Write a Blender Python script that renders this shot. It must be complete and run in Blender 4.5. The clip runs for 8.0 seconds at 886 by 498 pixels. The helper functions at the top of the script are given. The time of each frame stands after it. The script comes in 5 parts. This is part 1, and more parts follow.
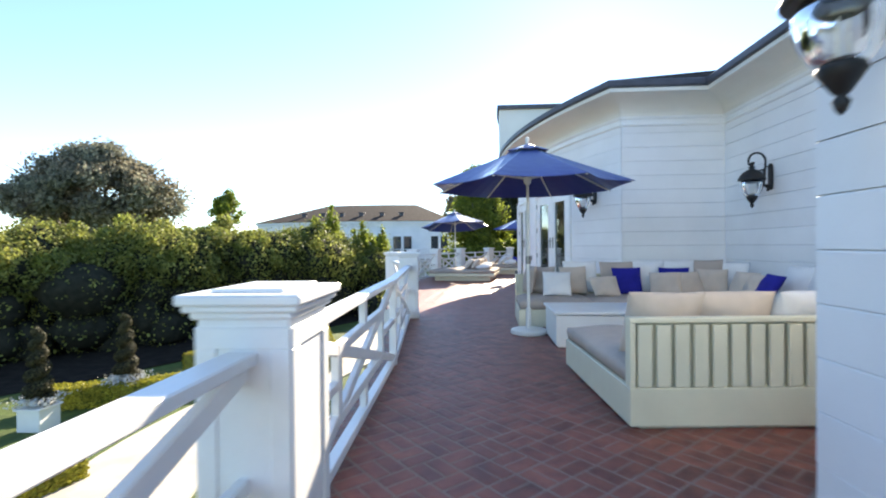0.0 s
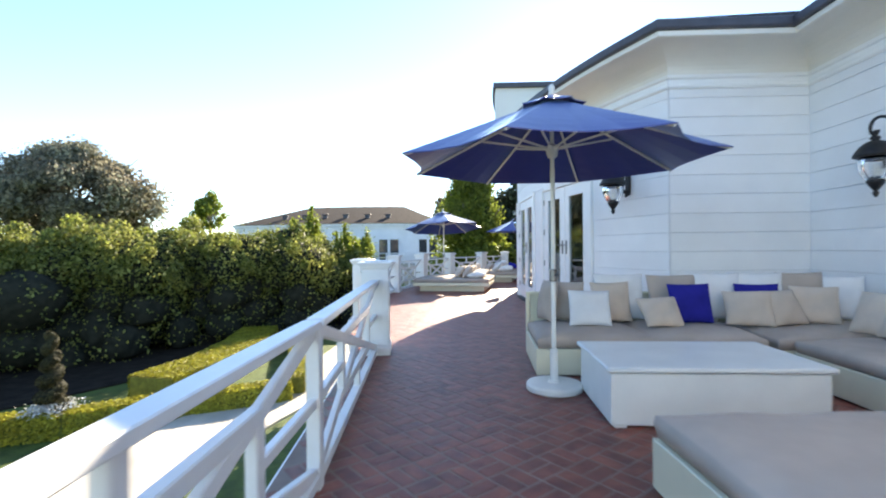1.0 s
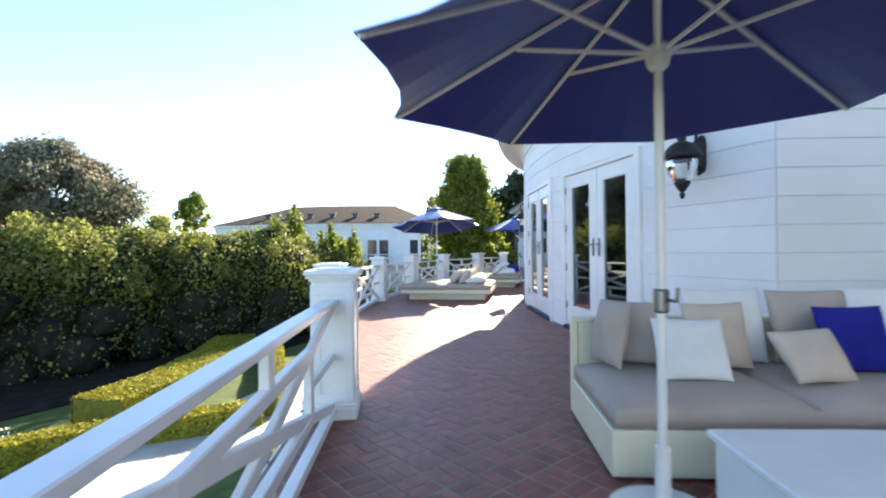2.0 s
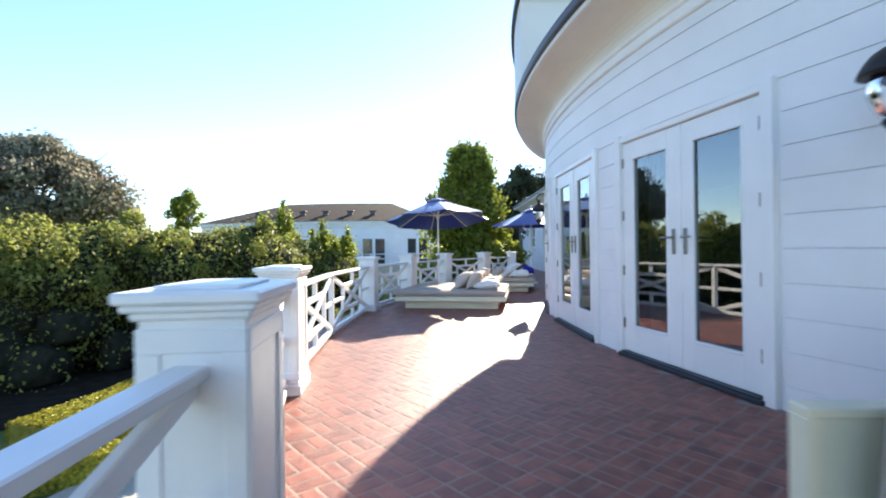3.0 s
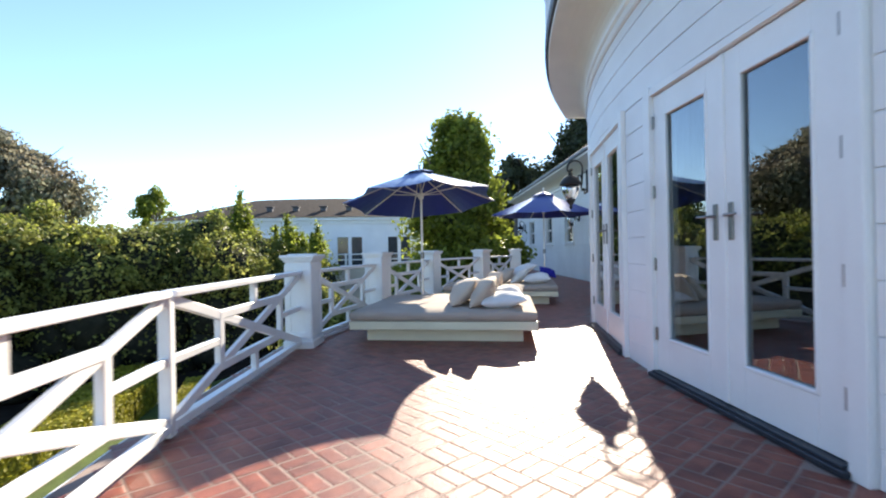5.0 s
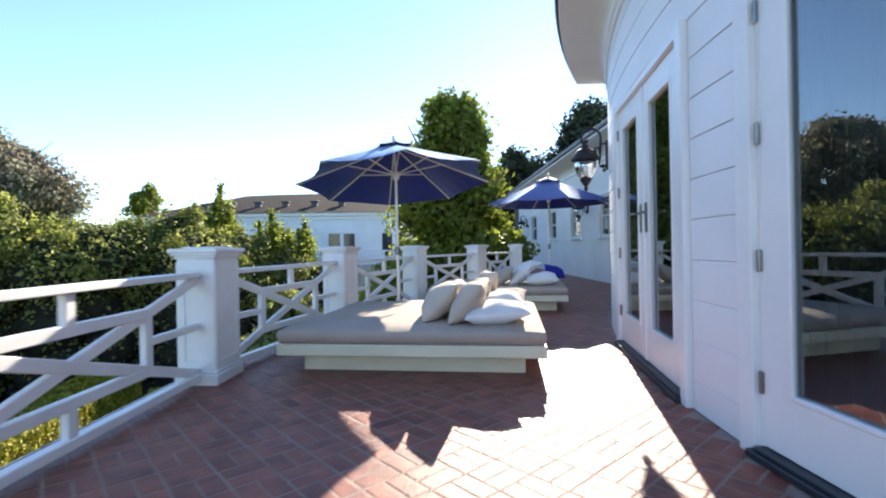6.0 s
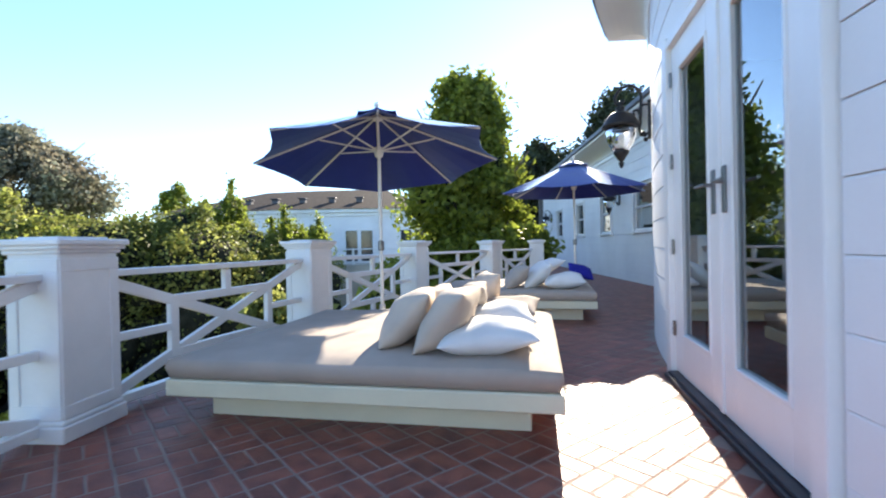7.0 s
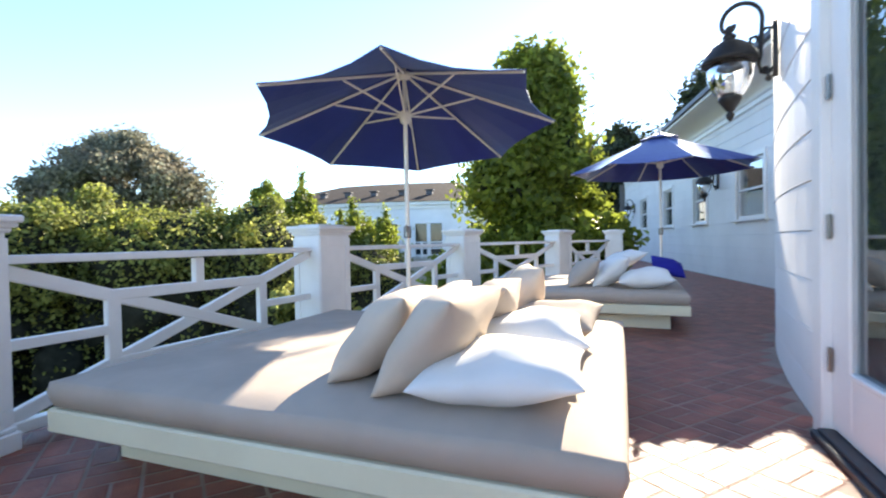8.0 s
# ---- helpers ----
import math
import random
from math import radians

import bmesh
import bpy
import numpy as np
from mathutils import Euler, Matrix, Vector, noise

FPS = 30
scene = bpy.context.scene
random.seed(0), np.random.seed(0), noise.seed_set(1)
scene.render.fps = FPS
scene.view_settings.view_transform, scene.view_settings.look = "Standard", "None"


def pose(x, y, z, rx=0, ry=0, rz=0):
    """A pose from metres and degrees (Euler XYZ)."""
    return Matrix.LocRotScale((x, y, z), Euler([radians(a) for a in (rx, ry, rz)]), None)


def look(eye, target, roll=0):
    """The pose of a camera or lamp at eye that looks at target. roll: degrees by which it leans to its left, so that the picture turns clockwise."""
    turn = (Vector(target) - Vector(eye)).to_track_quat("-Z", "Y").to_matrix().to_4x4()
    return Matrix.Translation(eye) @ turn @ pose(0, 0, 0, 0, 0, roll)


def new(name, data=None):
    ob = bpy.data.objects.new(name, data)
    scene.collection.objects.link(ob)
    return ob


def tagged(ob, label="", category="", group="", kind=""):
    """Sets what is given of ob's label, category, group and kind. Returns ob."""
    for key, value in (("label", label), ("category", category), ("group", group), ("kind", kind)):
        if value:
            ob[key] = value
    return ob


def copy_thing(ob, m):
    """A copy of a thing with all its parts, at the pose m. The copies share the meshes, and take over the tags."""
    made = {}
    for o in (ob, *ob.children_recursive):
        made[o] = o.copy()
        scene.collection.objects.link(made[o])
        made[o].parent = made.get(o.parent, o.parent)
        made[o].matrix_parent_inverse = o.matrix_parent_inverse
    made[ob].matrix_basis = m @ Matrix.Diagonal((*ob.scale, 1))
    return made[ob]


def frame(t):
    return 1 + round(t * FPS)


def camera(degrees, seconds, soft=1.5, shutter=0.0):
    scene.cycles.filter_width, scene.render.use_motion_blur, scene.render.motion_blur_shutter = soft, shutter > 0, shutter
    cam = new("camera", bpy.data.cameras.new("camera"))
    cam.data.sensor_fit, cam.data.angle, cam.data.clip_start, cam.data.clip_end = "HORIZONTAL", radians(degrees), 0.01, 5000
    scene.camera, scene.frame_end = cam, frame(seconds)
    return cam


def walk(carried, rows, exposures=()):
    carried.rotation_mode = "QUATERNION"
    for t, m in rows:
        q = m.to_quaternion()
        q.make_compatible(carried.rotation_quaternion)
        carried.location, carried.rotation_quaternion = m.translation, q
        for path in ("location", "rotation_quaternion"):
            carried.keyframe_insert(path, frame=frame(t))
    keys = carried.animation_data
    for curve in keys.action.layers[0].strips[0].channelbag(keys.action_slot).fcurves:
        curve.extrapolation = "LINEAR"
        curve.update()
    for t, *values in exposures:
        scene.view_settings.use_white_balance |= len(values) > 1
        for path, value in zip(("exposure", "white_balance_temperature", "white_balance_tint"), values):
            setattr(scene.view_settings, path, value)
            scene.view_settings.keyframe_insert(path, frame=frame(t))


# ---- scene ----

cam = camera(87.0, 8.0, soft=2.0, shutter=0.4)
PATH = [
    (0, (0.441, -0.54, 1.255), (0.319, 1.456, 1.239), -0.55),
    (0.5, (0.436, 0.627, 1.264), (0.335, 2.625, 1.251), -0.6),
    (1, (0.407, 1.83, 1.287), (0.328, 3.829, 1.285), -0.55),
    (1.5, (0.351, 2.884, 1.294), (0.296, 4.883, 1.296), -0.65),
    (3, (0.12, 6.085, 1.246), (0.085, 8.085, 1.246), -0.75),
    (3.5, (0.04, 7.168, 1.245), (0.017, 9.167, 1.244), -0.95),
    (4, (-0.021, 8.106, 1.222), (-0.026, 10.106, 1.221), -0.95),
    (4.5, (-0.034, 9.085, 1.189), (-0.026, 11.085, 1.187), -1.05),
    (5, (0.017, 10.028, 1.14), (0.05, 12.028, 1.141), -1.1),
    (6.5, (0.533, 12.51, 1.049), (0.549, 14.51, 1.037), -1.4),
    (7, (0.712, 13.137, 1.02), (0.628, 15.135, 1.006), -1.25),
    (7.5, (0.875, 13.72, 0.983), (0.646, 15.707, 0.957), -1.2),
    (8, (0.992, 14.243, 0.941), (0.584, 16.2, 0.909), -1.1),
]
walk(cam, [(t, look(eye, target, roll)) for t, eye, target, roll in PATH],
     exposures=[(0, 1.72, 7400, 10), (1.0, 1.86, 7500, 10), (1.5, 1.98, 7600, 10), (3, 1.71, 7150, 10), (4, 1.62, 7150, 10), (5, 1.46, 7150, 10),
                (6.5, 1.66, 6950, 10), (7.2, 1.82, 7100, 10), (8, 2.04, 7300, 10)])


# ---------------------------------------------------------------- light
SUN_AZ, SUN_EL = 14.3, 23.8          # degrees from +y towards +x, and above the horizon
world = bpy.data.worlds.new("sky")
scene.world = world
world.use_nodes = True
wn = world.node_tree.nodes
sky = wn.new("ShaderNodeTexSky")
sky.sky_type = "NISHITA"
sky.sun_disc = False
sky.sun_elevation = radians(SUN_EL)
sky.sun_rotation = radians(SUN_AZ)
sky.altitude = 1500
sky.air_density, sky.dust_density, sky.ozone_density = 1.0, 0.1, 4.0
world.node_tree.links.new(sky.outputs["Color"], wn["Background"].inputs["Color"])
wn["Background"].inputs["Strength"].default_value = 0.14
sun_data = bpy.data.lights.new("sun", "SUN")
sun_data.energy, sun_data.angle, sun_data.color = 5.0, radians(0.45), (1.0, 0.93, 0.82)
sun = new("sun", sun_data)
a, e = radians(SUN_AZ), radians(SUN_EL)
to_sun = Vector((math.sin(a) * math.cos(e), math.cos(a) * math.cos(e), math.sin(e)))
sun.matrix_world = look(to_sun * 60, (0, 0, 0))


# ---------------------------------------------------------------- materials
def material(name, colour, rough=0.6, metal=0.0, vary=0.12, scale=6.0, fine=90.0, bump=0.15, depth=0.004, spread=0.0, tint=None,
             islands=False, through_light=0.0, spec=0.5, sheen=0.0):
    """Noise at two scales over a base colour, with fine relief. spread: change of value from piece to piece."""
    m = bpy.data.materials.new(name)
    m.use_nodes = True
    n, l = m.node_tree.nodes, m.node_tree.links
    b = n["Principled BSDF"]
    co = n.new("ShaderNodeTexCoord")
    big, small = n.new("ShaderNodeTexNoise"), n.new("ShaderNodeTexNoise")
    big.inputs["Scale"].default_value, big.inputs["Detail"].default_value = scale, 5
    small.inputs["Scale"].default_value, small.inputs["Detail"].default_value = fine, 3
    for t in (big, small):
        l.new(co.outputs["Object"], t.inputs["Vector"])
    ramp = n.new("ShaderNodeValToRGB")
    c = Vector(colour)
    dark = tint and Vector(tint) or c * (1 - vary)
    light = c * (1 + vary * 0.5)
    ramp.color_ramp.elements[0].position, ramp.color_ramp.elements[1].position = 0.32, 0.68
    ramp.color_ramp.elements[0].color = (*dark, 1)
    ramp.color_ramp.elements[1].color = (*[min(v, 0.95) for v in light], 1)
    l.new(big.outputs["Fac"], ramp.inputs["Fac"])
    hue = n.new("ShaderNodeHueSaturation")
    l.new(ramp.outputs["Color"], hue.inputs["Color"])
    value = n.new("ShaderNodeMath")
    value.operation = "MULTIPLY_ADD"
    value.inputs[1].default_value, value.inputs[2].default_value = 0.16 * min(1, vary * 4), 1 - 0.08 * min(1, vary * 4)
    l.new(small.outputs["Fac"], value.inputs[0])
    last = value
    if spread:
        src = n.new("ShaderNodeNewGeometry").outputs["Random Per Island"] if islands else n.new("ShaderNodeObjectInfo").outputs["Random"]
        s = n.new("ShaderNodeMath")
        s.operation = "MULTIPLY_ADD"
        s.inputs[1].default_value = spread * 2
        s.inputs[2].default_value = -spread
        l.new(src, s.inputs[0])
        add = n.new("ShaderNodeMath")
        l.new(value.outputs[0], add.inputs[0])
        l.new(s.outputs[0], add.inputs[1])
        last = add
    l.new(last.outputs[0], hue.inputs["Value"])
    l.new(hue.outputs["Color"], b.inputs["Base Color"])
    b.inputs["Roughness"].default_value, b.inputs["Metallic"].default_value = rough, metal
    b.inputs["Specular IOR Level"].default_value = spec
    b.inputs["Sheen Weight"].default_value, b.inputs["Sheen Roughness"].default_value = sheen, 0.35
    b.inputs["Sheen Tint"].default_value = (0.35, 0.62, 1.0, 1)
    if bump:
        bm_ = n.new("ShaderNodeBump")
        bm_.inputs["Strength"].default_value, bm_.inputs["Distance"].default_value = bump, depth
        l.new(small.outputs["Fac"], bm_.inputs["Height"])
        l.new(bm_.outputs["Normal"], b.inputs["Normal"])
    if through_light:
        tr = n.new("ShaderNodeBsdfTranslucent")
        l.new(hue.outputs["Color"], tr.inputs["Color"])
        mix = n.new("ShaderNodeMixShader")
        mix.inputs[0].default_value = through_light
        l.new(b.outputs[0], mix.inputs[1])
        l.new(tr.outputs[0], mix.inputs[2])
        l.new(mix.outputs[0], n["Material Output"].inputs["Surface"])
    return m


WHITE = material("white_siding_paint", (0.85, 0.85, 0.845), 0.5, vary=0.06, scale=1.2, fine=60, bump=0.12, depth=0.003, spread=0.02)
TRIM = material("white_gloss_paint", (0.86, 0.86, 0.845), 0.35, vary=0.05, scale=2.0, fine=40, bump=0.08, depth=0.002)
EAVE = material("cream_cornice_paint", (0.80, 0.77, 0.70), 0.55, vary=0.06, scale=1.0, fine=50, bump=0.08)
RAIL = material("white_rail_paint", (0.86, 0.86, 0.85), 0.4, vary=0.07, scale=3.0, fine=45, bump=0.15, depth=0.003)
CREAM = material("cream_furniture_paint", (0.77, 0.72, 0.53), 0.42, vary=0.06, scale=3.0, fine=55, bump=0.1)
TABLE = material("pale_table_paint", (0.80, 0.81, 0.78), 0.35, vary=0.06, scale=3.0, fine=55, bump=0.1)
TAUPE = material("taupe_canvas", (0.50, 0.42, 0.355), 0.9, vary=0.10, scale=4.0, fine=380, bump=0.5, depth=0.003, spread=0.05, spec=0.2)
SAND = material("sand_canvas", (0.63, 0.52, 0.42), 0.9, vary=0.10, scale=5.0, fine=380, bump=0.5, depth=0.003, spread=0.05, spec=0.2)
LINEN = material("white_linen", (0.80, 0.79, 0.77), 0.9, vary=0.06, scale=5.0, fine=380, bump=0.4, depth=0.003, spec=0.2)
ROYAL = material("royal_blue_cloth", (0.018, 0.020, 0.25), 0.85, vary=0.15, scale=6.0, fine=380, bump=0.5, depth=0.003, spec=0.2)
CANVAS = material("blue_umbrella_canvas", (0.022, 0.036, 0.235), 0.40, vary=0.12, scale=3.0, fine=260, bump=0.3, depth=0.002, through_light=0.05, spec=0.6, sheen=0.4)
POLE = material("white_enamel", (0.80, 0.78, 0.72), 0.35, vary=0.06, scale=4.0, fine=60, bump=0.05)
STEEL = material("brushed_nickel", (0.28, 0.27, 0.26), 0.38, 1.0, vary=0.15, scale=20, fine=200, bump=0.1)
IRON = material("black_cast_iron", (0.022, 0.020, 0.020), 0.5, 0.3, vary=0.3, scale=20, fine=120, bump=0.4)
BRICK = material("red_paver_brick", (0.27, 0.082, 0.052), 0.45, vary=0.30, scale=7.0, fine=120, bump=0.6, depth=0.006, spread=0.22, tint=(0.155, 0.046, 0.034), spec=0.35)
BRICKS = material("red_paver_bricks", (0.27, 0.082, 0.052), 0.45, vary=0.30, scale=7.0, fine=120, bump=0.6, depth=0.006, spread=0.22, tint=(0.155, 0.046, 0.034), islands=True, spec=0.35)
MORTAR = material("grey_mortar", (0.30, 0.225, 0.19), 0.9, vary=0.25, scale=5.0, fine=150, bump=0.6, depth=0.005)
SHINGLE = material("grey_brown_shingle", (0.060, 0.048, 0.042), 1.0, vary=0.35, scale=5.0, fine=40, bump=0.6, depth=0.01, spec=0.05)
GUTTER = material("dark_gutter_metal", (0.06, 0.06, 0.075), 0.5, vary=0.2, scale=6.0, fine=60, bump=0.1)
SILL = material("dark_bronze_threshold", (0.04, 0.045, 0.055), 0.45, 0.4, vary=0.25, scale=8, fine=90, bump=0.2)
# near-black ground colour that stands in for the tall hedge's shade
HEDGE_SHADE = material("hedge_shade_ground", (0.035, 0.028, 0.022), 0.95, vary=0.4, scale=2.0, fine=40, bump=0.9, depth=0.03, spec=0.1)
STONE = material("pale_path_stone", (0.55, 0.50, 0.42), 0.85, vary=0.2, scale=1.2, fine=30, bump=0.5, depth=0.01)
GRASS = material("lawn_green", (0.085, 0.13, 0.02), 0.8, vary=0.35, scale=2.5, fine=60, bump=0.8, depth=0.03)
HEDGE = material("hedge_leaf", (0.33, 0.33, 0.09), 0.5, vary=0.35, scale=0.42, fine=5, tint=(0.14, 0.165, 0.05), bump=0, spread=0.5, islands=True, through_light=0.5, spec=0.15)
BOX = material("boxwood_leaf", (0.42, 0.39, 0.045), 0.55, vary=0.3, scale=2.0, fine=12, bump=0, spread=0.35, islands=True, through_light=0.35, spec=0.3)
OLIVE = material("grey_green_leaf", (0.21, 0.215, 0.15), 0.6, vary=0.35, scale=0.25, fine=4, bump=0, spread=0.4, islands=True, through_light=0.45, spec=0.3, tint=(0.19, 0.15, 0.105))
MAPLE = material("fresh_green_leaf", (0.24, 0.29, 0.045), 0.5, vary=0.3, scale=1.0, fine=10, bump=0, spread=0.4, islands=True, through_light=0.6, spec=0.4)
DARKLEAF = material("dark_tree_leaf", (0.05, 0.062, 0.028), 0.6, vary=0.3, scale=0.5, fine=6, bump=0, spread=0.4, islands=True, through_light=0.2, spec=0.3)
SHOOT = material("fresh_shoot_leaf", (0.27, 0.30, 0.06), 0.5, vary=0.35, scale=0.5, fine=5, bump=0, spread=0.4, islands=True, through_light=0.6, spec=0.4)
CLIPPED = material("clipped_twigs", (0.20, 0.20, 0.03), 0.9, vary=0.4, scale=5.0, fine=30, bump=0.8, depth=0.03)
# dark filling of the foliage; the shade between leaves is put into its colour
SHADE_CORE = material("painted_shade_twigs", (0.036, 0.036, 0.026), 0.95, vary=0.4, scale=3.0, fine=20, bump=0.5, depth=0.05, spec=0.05)
TOPIARY = material("topiary_leaf", (0.07, 0.065, 0.028), 0.65, vary=0.3, scale=4.0, fine=12, bump=0, spread=0.35, islands=True, through_light=0.2, spec=0.3)
BLOSSOM = material("white_blossom", (0.70, 0.70, 0.68), 0.8, vary=0.1, scale=6, fine=20, bump=0, spread=0.15, islands=True)
BARK = material("grey_bark", (0.22, 0.18, 0.14), 0.9, vary=0.35, scale=4.0, fine=30, bump=0.8, depth=0.02)
# the room's dimness is put into these dark wall and floor colours
ROOMWALL = material("dimmed_room_wall", (0.14, 0.135, 0.13), 0.8, vary=0.08, scale=2, fine=30, bump=0.1)
ROOMFLOOR = material("dimmed_room_floor", (0.12, 0.075, 0.045), 0.5, vary=0.25, scale=3, fine=30, bump=0.2)
CURTAIN = material("pale_curtain", (0.62, 0.60, 0.54), 0.9, vary=0.08, scale=3, fine=120, bump=0.2, through_light=0.3)


def glass_material(name, tint, rough=0.0, ior=1.5):
    m = bpy.data.materials.new(name)
    m.use_nodes = True
    b = m.node_tree.nodes["Principled BSDF"]
    b.inputs["Base Color"].default_value = (*tint, 1)
    b.inputs["Transmission Weight"].default_value = 1.0
    b.inputs["Roughness"].default_value = rough
    b.inputs["IOR"].default_value = ior
    b.inputs["Specular IOR Level"].default_value = 0.75
    return m


GLASS = glass_material("window_glass", (0.46, 0.54, 0.58), 0.0, 2.3)
CLEAR = glass_material("lantern_glass", (0.95, 0.96, 0.96), 0.02)


# ---------------------------------------------------------------- builders
def mesh_object(name, bm, mat, parent=None, label=""):
    me = bpy.data.meshes.new(name)
    bm.normal_update()
    bm.to_mesh(me)
    bm.free()
    me.materials.append(mat)
    ob = new(name, me)
    ob.parent = parent
    if label:
        ob["label"] = label
    return ob


def part(name, bm, mat, parent, label="", smooth=False):
    ob = mesh_object(name, bm, mat, parent, label)
    if smooth:
        for p in ob.data.polygons:
            p.use_smooth = True
    return ob


def thing(name, label, category, group="", m=None, kind=""):
    ob = new(name)
    ob.empty_display_size = 0.2
    tagged(ob, label, category, group, kind)
    if m is not None:
        ob.matrix_basis = m
    return ob


CORNERS = [(x, y, z) for x in (-1, 1) for y in (-1, 1) for z in (-1, 1)]


def box(bm, centre, size, m=None, bevel=0.006):
    """A box with chamfered edges."""
    b = min(bevel, min(size) * 0.3)
    h = [s / 2 for s in size]
    vs = {}
    for c in CORNERS:
        for ax in range(3):
            p = Vector([c[i] * (h[i] - (0 if i == ax else b)) for i in range(3)]) + Vector(centre)
            vs[c, ax] = bm.verts.new(m @ p if m else p)
    for ax in range(3):
        u, v = [i for i in range(3) if i != ax]
        for s in (-1, 1):
            ring = []
            for cu, cv in ((-1, -1), (1, -1), (1, 1), (-1, 1)):
                c = [0, 0, 0]
                c[ax], c[u], c[v] = s, cu, cv
                ring.append(vs[tuple(c), ax])
            bm.faces.new(ring)
    for ax in range(3):
        u, v = [i for i in range(3) if i != ax]
        for su in (-1, 1):
            for sv in (-1, 1):
                lo, hi = [0, 0, 0], [0, 0, 0]
                lo[ax], lo[u], lo[v] = -1, su, sv
                hi[ax], hi[u], hi[v] = 1, su, sv
                lo, hi = tuple(lo), tuple(hi)
                bm.faces.new((vs[lo, u], vs[hi, u], vs[hi, v], vs[lo, v]))
    for c in CORNERS:
        bm.faces.new([vs[c, ax] for ax in range(3)])
    bmesh.ops.recalc_face_normals(bm, faces=bm.faces[-26:])
    return bm


def beam(bm, p, q, wide, high, bevel=0.006, up=(0, 0, 1)):
    """A square bar from p to q."""
    p, q = Vector(p), Vector(q)
    d = q - p
    x = d.normalized()
    y = Vector(up).cross(x).normalized()
    z = x.cross(y)
    m = Matrix((x, y, z)).transposed().to_4x4()
    m.translation = (p + q) / 2
    return box(bm, (0, 0, 0), (d.length, wide, high), m, bevel)


def lathe(bm, profile, seg=20, m=None):
    rings = []
    for r, z in profile:
        ring = []
        for i in range(seg):
            t = 2 * math.pi * i / seg
            p = Vector((max(r, 0.0006) * math.cos(t), max(r, 0.0006) * math.sin(t), z))
            ring.append(bm.verts.new(m @ p if m else p))
        rings.append(ring)
    for a_, b_ in zip(rings, rings[1:]):
        for i in range(seg):
            bm.faces.new((a_[i], a_[(i + 1) % seg], b_[(i + 1) % seg], b_[i]))
    bm.faces.new(rings[0][::-1])
    bm.faces.new(rings[-1])
    return bm


def tube(bm, pts, radii, seg=8):
    pts = [Vector(p) for p in pts]
    if not hasattr(radii, "__len__"):
        radii = [radii] * len(pts)
    rings = []
    ref = Vector((0.31, 0.22, 0.92))
    for i, p in enumerate(pts):
        d = (pts[min(i + 1, len(pts) - 1)] - pts[max(i - 1, 0)]).normalized()
        u = d.cross(ref)
        if u.length < 0.05:
            u = d.cross(Vector((1, 0, 0)))
        u.normalize()
        v = d.cross(u)
        rings.append([bm.verts.new(p + radii[i] * (math.cos(2 * math.pi * k / seg) * u + math.sin(2 * math.pi * k / seg) * v)) for k in range(seg)])
    for a_, b_ in zip(rings, rings[1:]):
        for i in range(seg):
            bm.faces.new((a_[i], a_[(i + 1) % seg], b_[(i + 1) % seg], b_[i]))
    bm.faces.new(rings[0][::-1])
    bm.faces.new(rings[-1])
    return bm


def prism(bm, poly, z0, z1):
    """An upright solid over a plan outline."""
    lo = [bm.verts.new((x, y, z0)) for x, y in poly]
    hi = [bm.verts.new((x, y, z1)) for x, y in poly]
    n = len(poly)
    for i in range(n):
        bm.faces.new((lo[i], lo[(i + 1) % n], hi[(i + 1) % n], hi[i]))
    bm.faces.new(lo[::-1])
    bm.faces.new(hi)
    bmesh.ops.recalc_face_normals(bm, faces=bm.faces[-(n + 2):])
    return bm


def cushion_block(bm, w, d, h, crown=0.03, edge=0.05, n=12, seed=0):
    """An upholstered slab with soft edges and a slightly crowned top; it stands on z = 0."""
    rnd = random.Random(seed)
    ph = [rnd.uniform(0, 6.28) for _ in range(6)]
    nx, ny = n, n
    def pt(u, v, top):
        su, sv = abs(u) ** 6, abs(v) ** 6
        k = (1 - su) * (1 - sv)
        x, y = u * (w / 2), v * (d / 2)
        wob = 0.006 * math.sin(5 * u + ph[0]) * math.sin(4 * v + ph[1]) + 0.004 * math.sin(11 * u + ph[2] + 3 * v)
        if top:
            return Vector((x, y, h - edge * (1 - min(1, k * 1.6 + 0.15)) + crown * (1 - u * u) * (1 - v * v) + wob))
        return Vector((x, y, 0))
    us = [-1, -0.985, -0.95] + [-0.9 + 1.8 * i / (nx - 1) for i in range(nx)] + [0.95, 0.985, 1]
    grid = [[bm.verts.new(pt(u, v, True)) for v in us] for u in us]
    k = len(us)
    for i in range(k - 1):
        for j in range(k - 1):
            bm.faces.new((grid[i][j], grid[i + 1][j], grid[i + 1][j + 1], grid[i][j + 1]))
    rim = [grid[i][0] for i in range(k)] + [grid[k - 1][j] for j in range(1, k)] + [grid[i][k - 1] for i in range(k - 2, -1, -1)] + [grid[0][j] for j in range(k - 2, 0, -1)]
    mid, low = [], []
    for v in rim:
        o = Vector((v.co.x, v.co.y, 0))
        out = Vector((v.co.x / w, v.co.y / d, 0)).normalized() * 0.012
        mid.append(bm.verts.new((v.co.x + out.x, v.co.y + out.y, h * 0.5)))
        low.append(bm.verts.new((o.x * 0.992, o.y * 0.992, 0.004)))
    n_ = len(rim)
    for i in range(n_):
        j = (i + 1) % n_
        bm.faces.new((rim[j], rim[i], mid[i], mid[j]))
        bm.faces.new((mid[j], mid[i], low[i], low[j]))
    bm.faces.new(low)
    bmesh.ops.recalc_face_normals(bm, faces=bm.faces[:])
    return bm


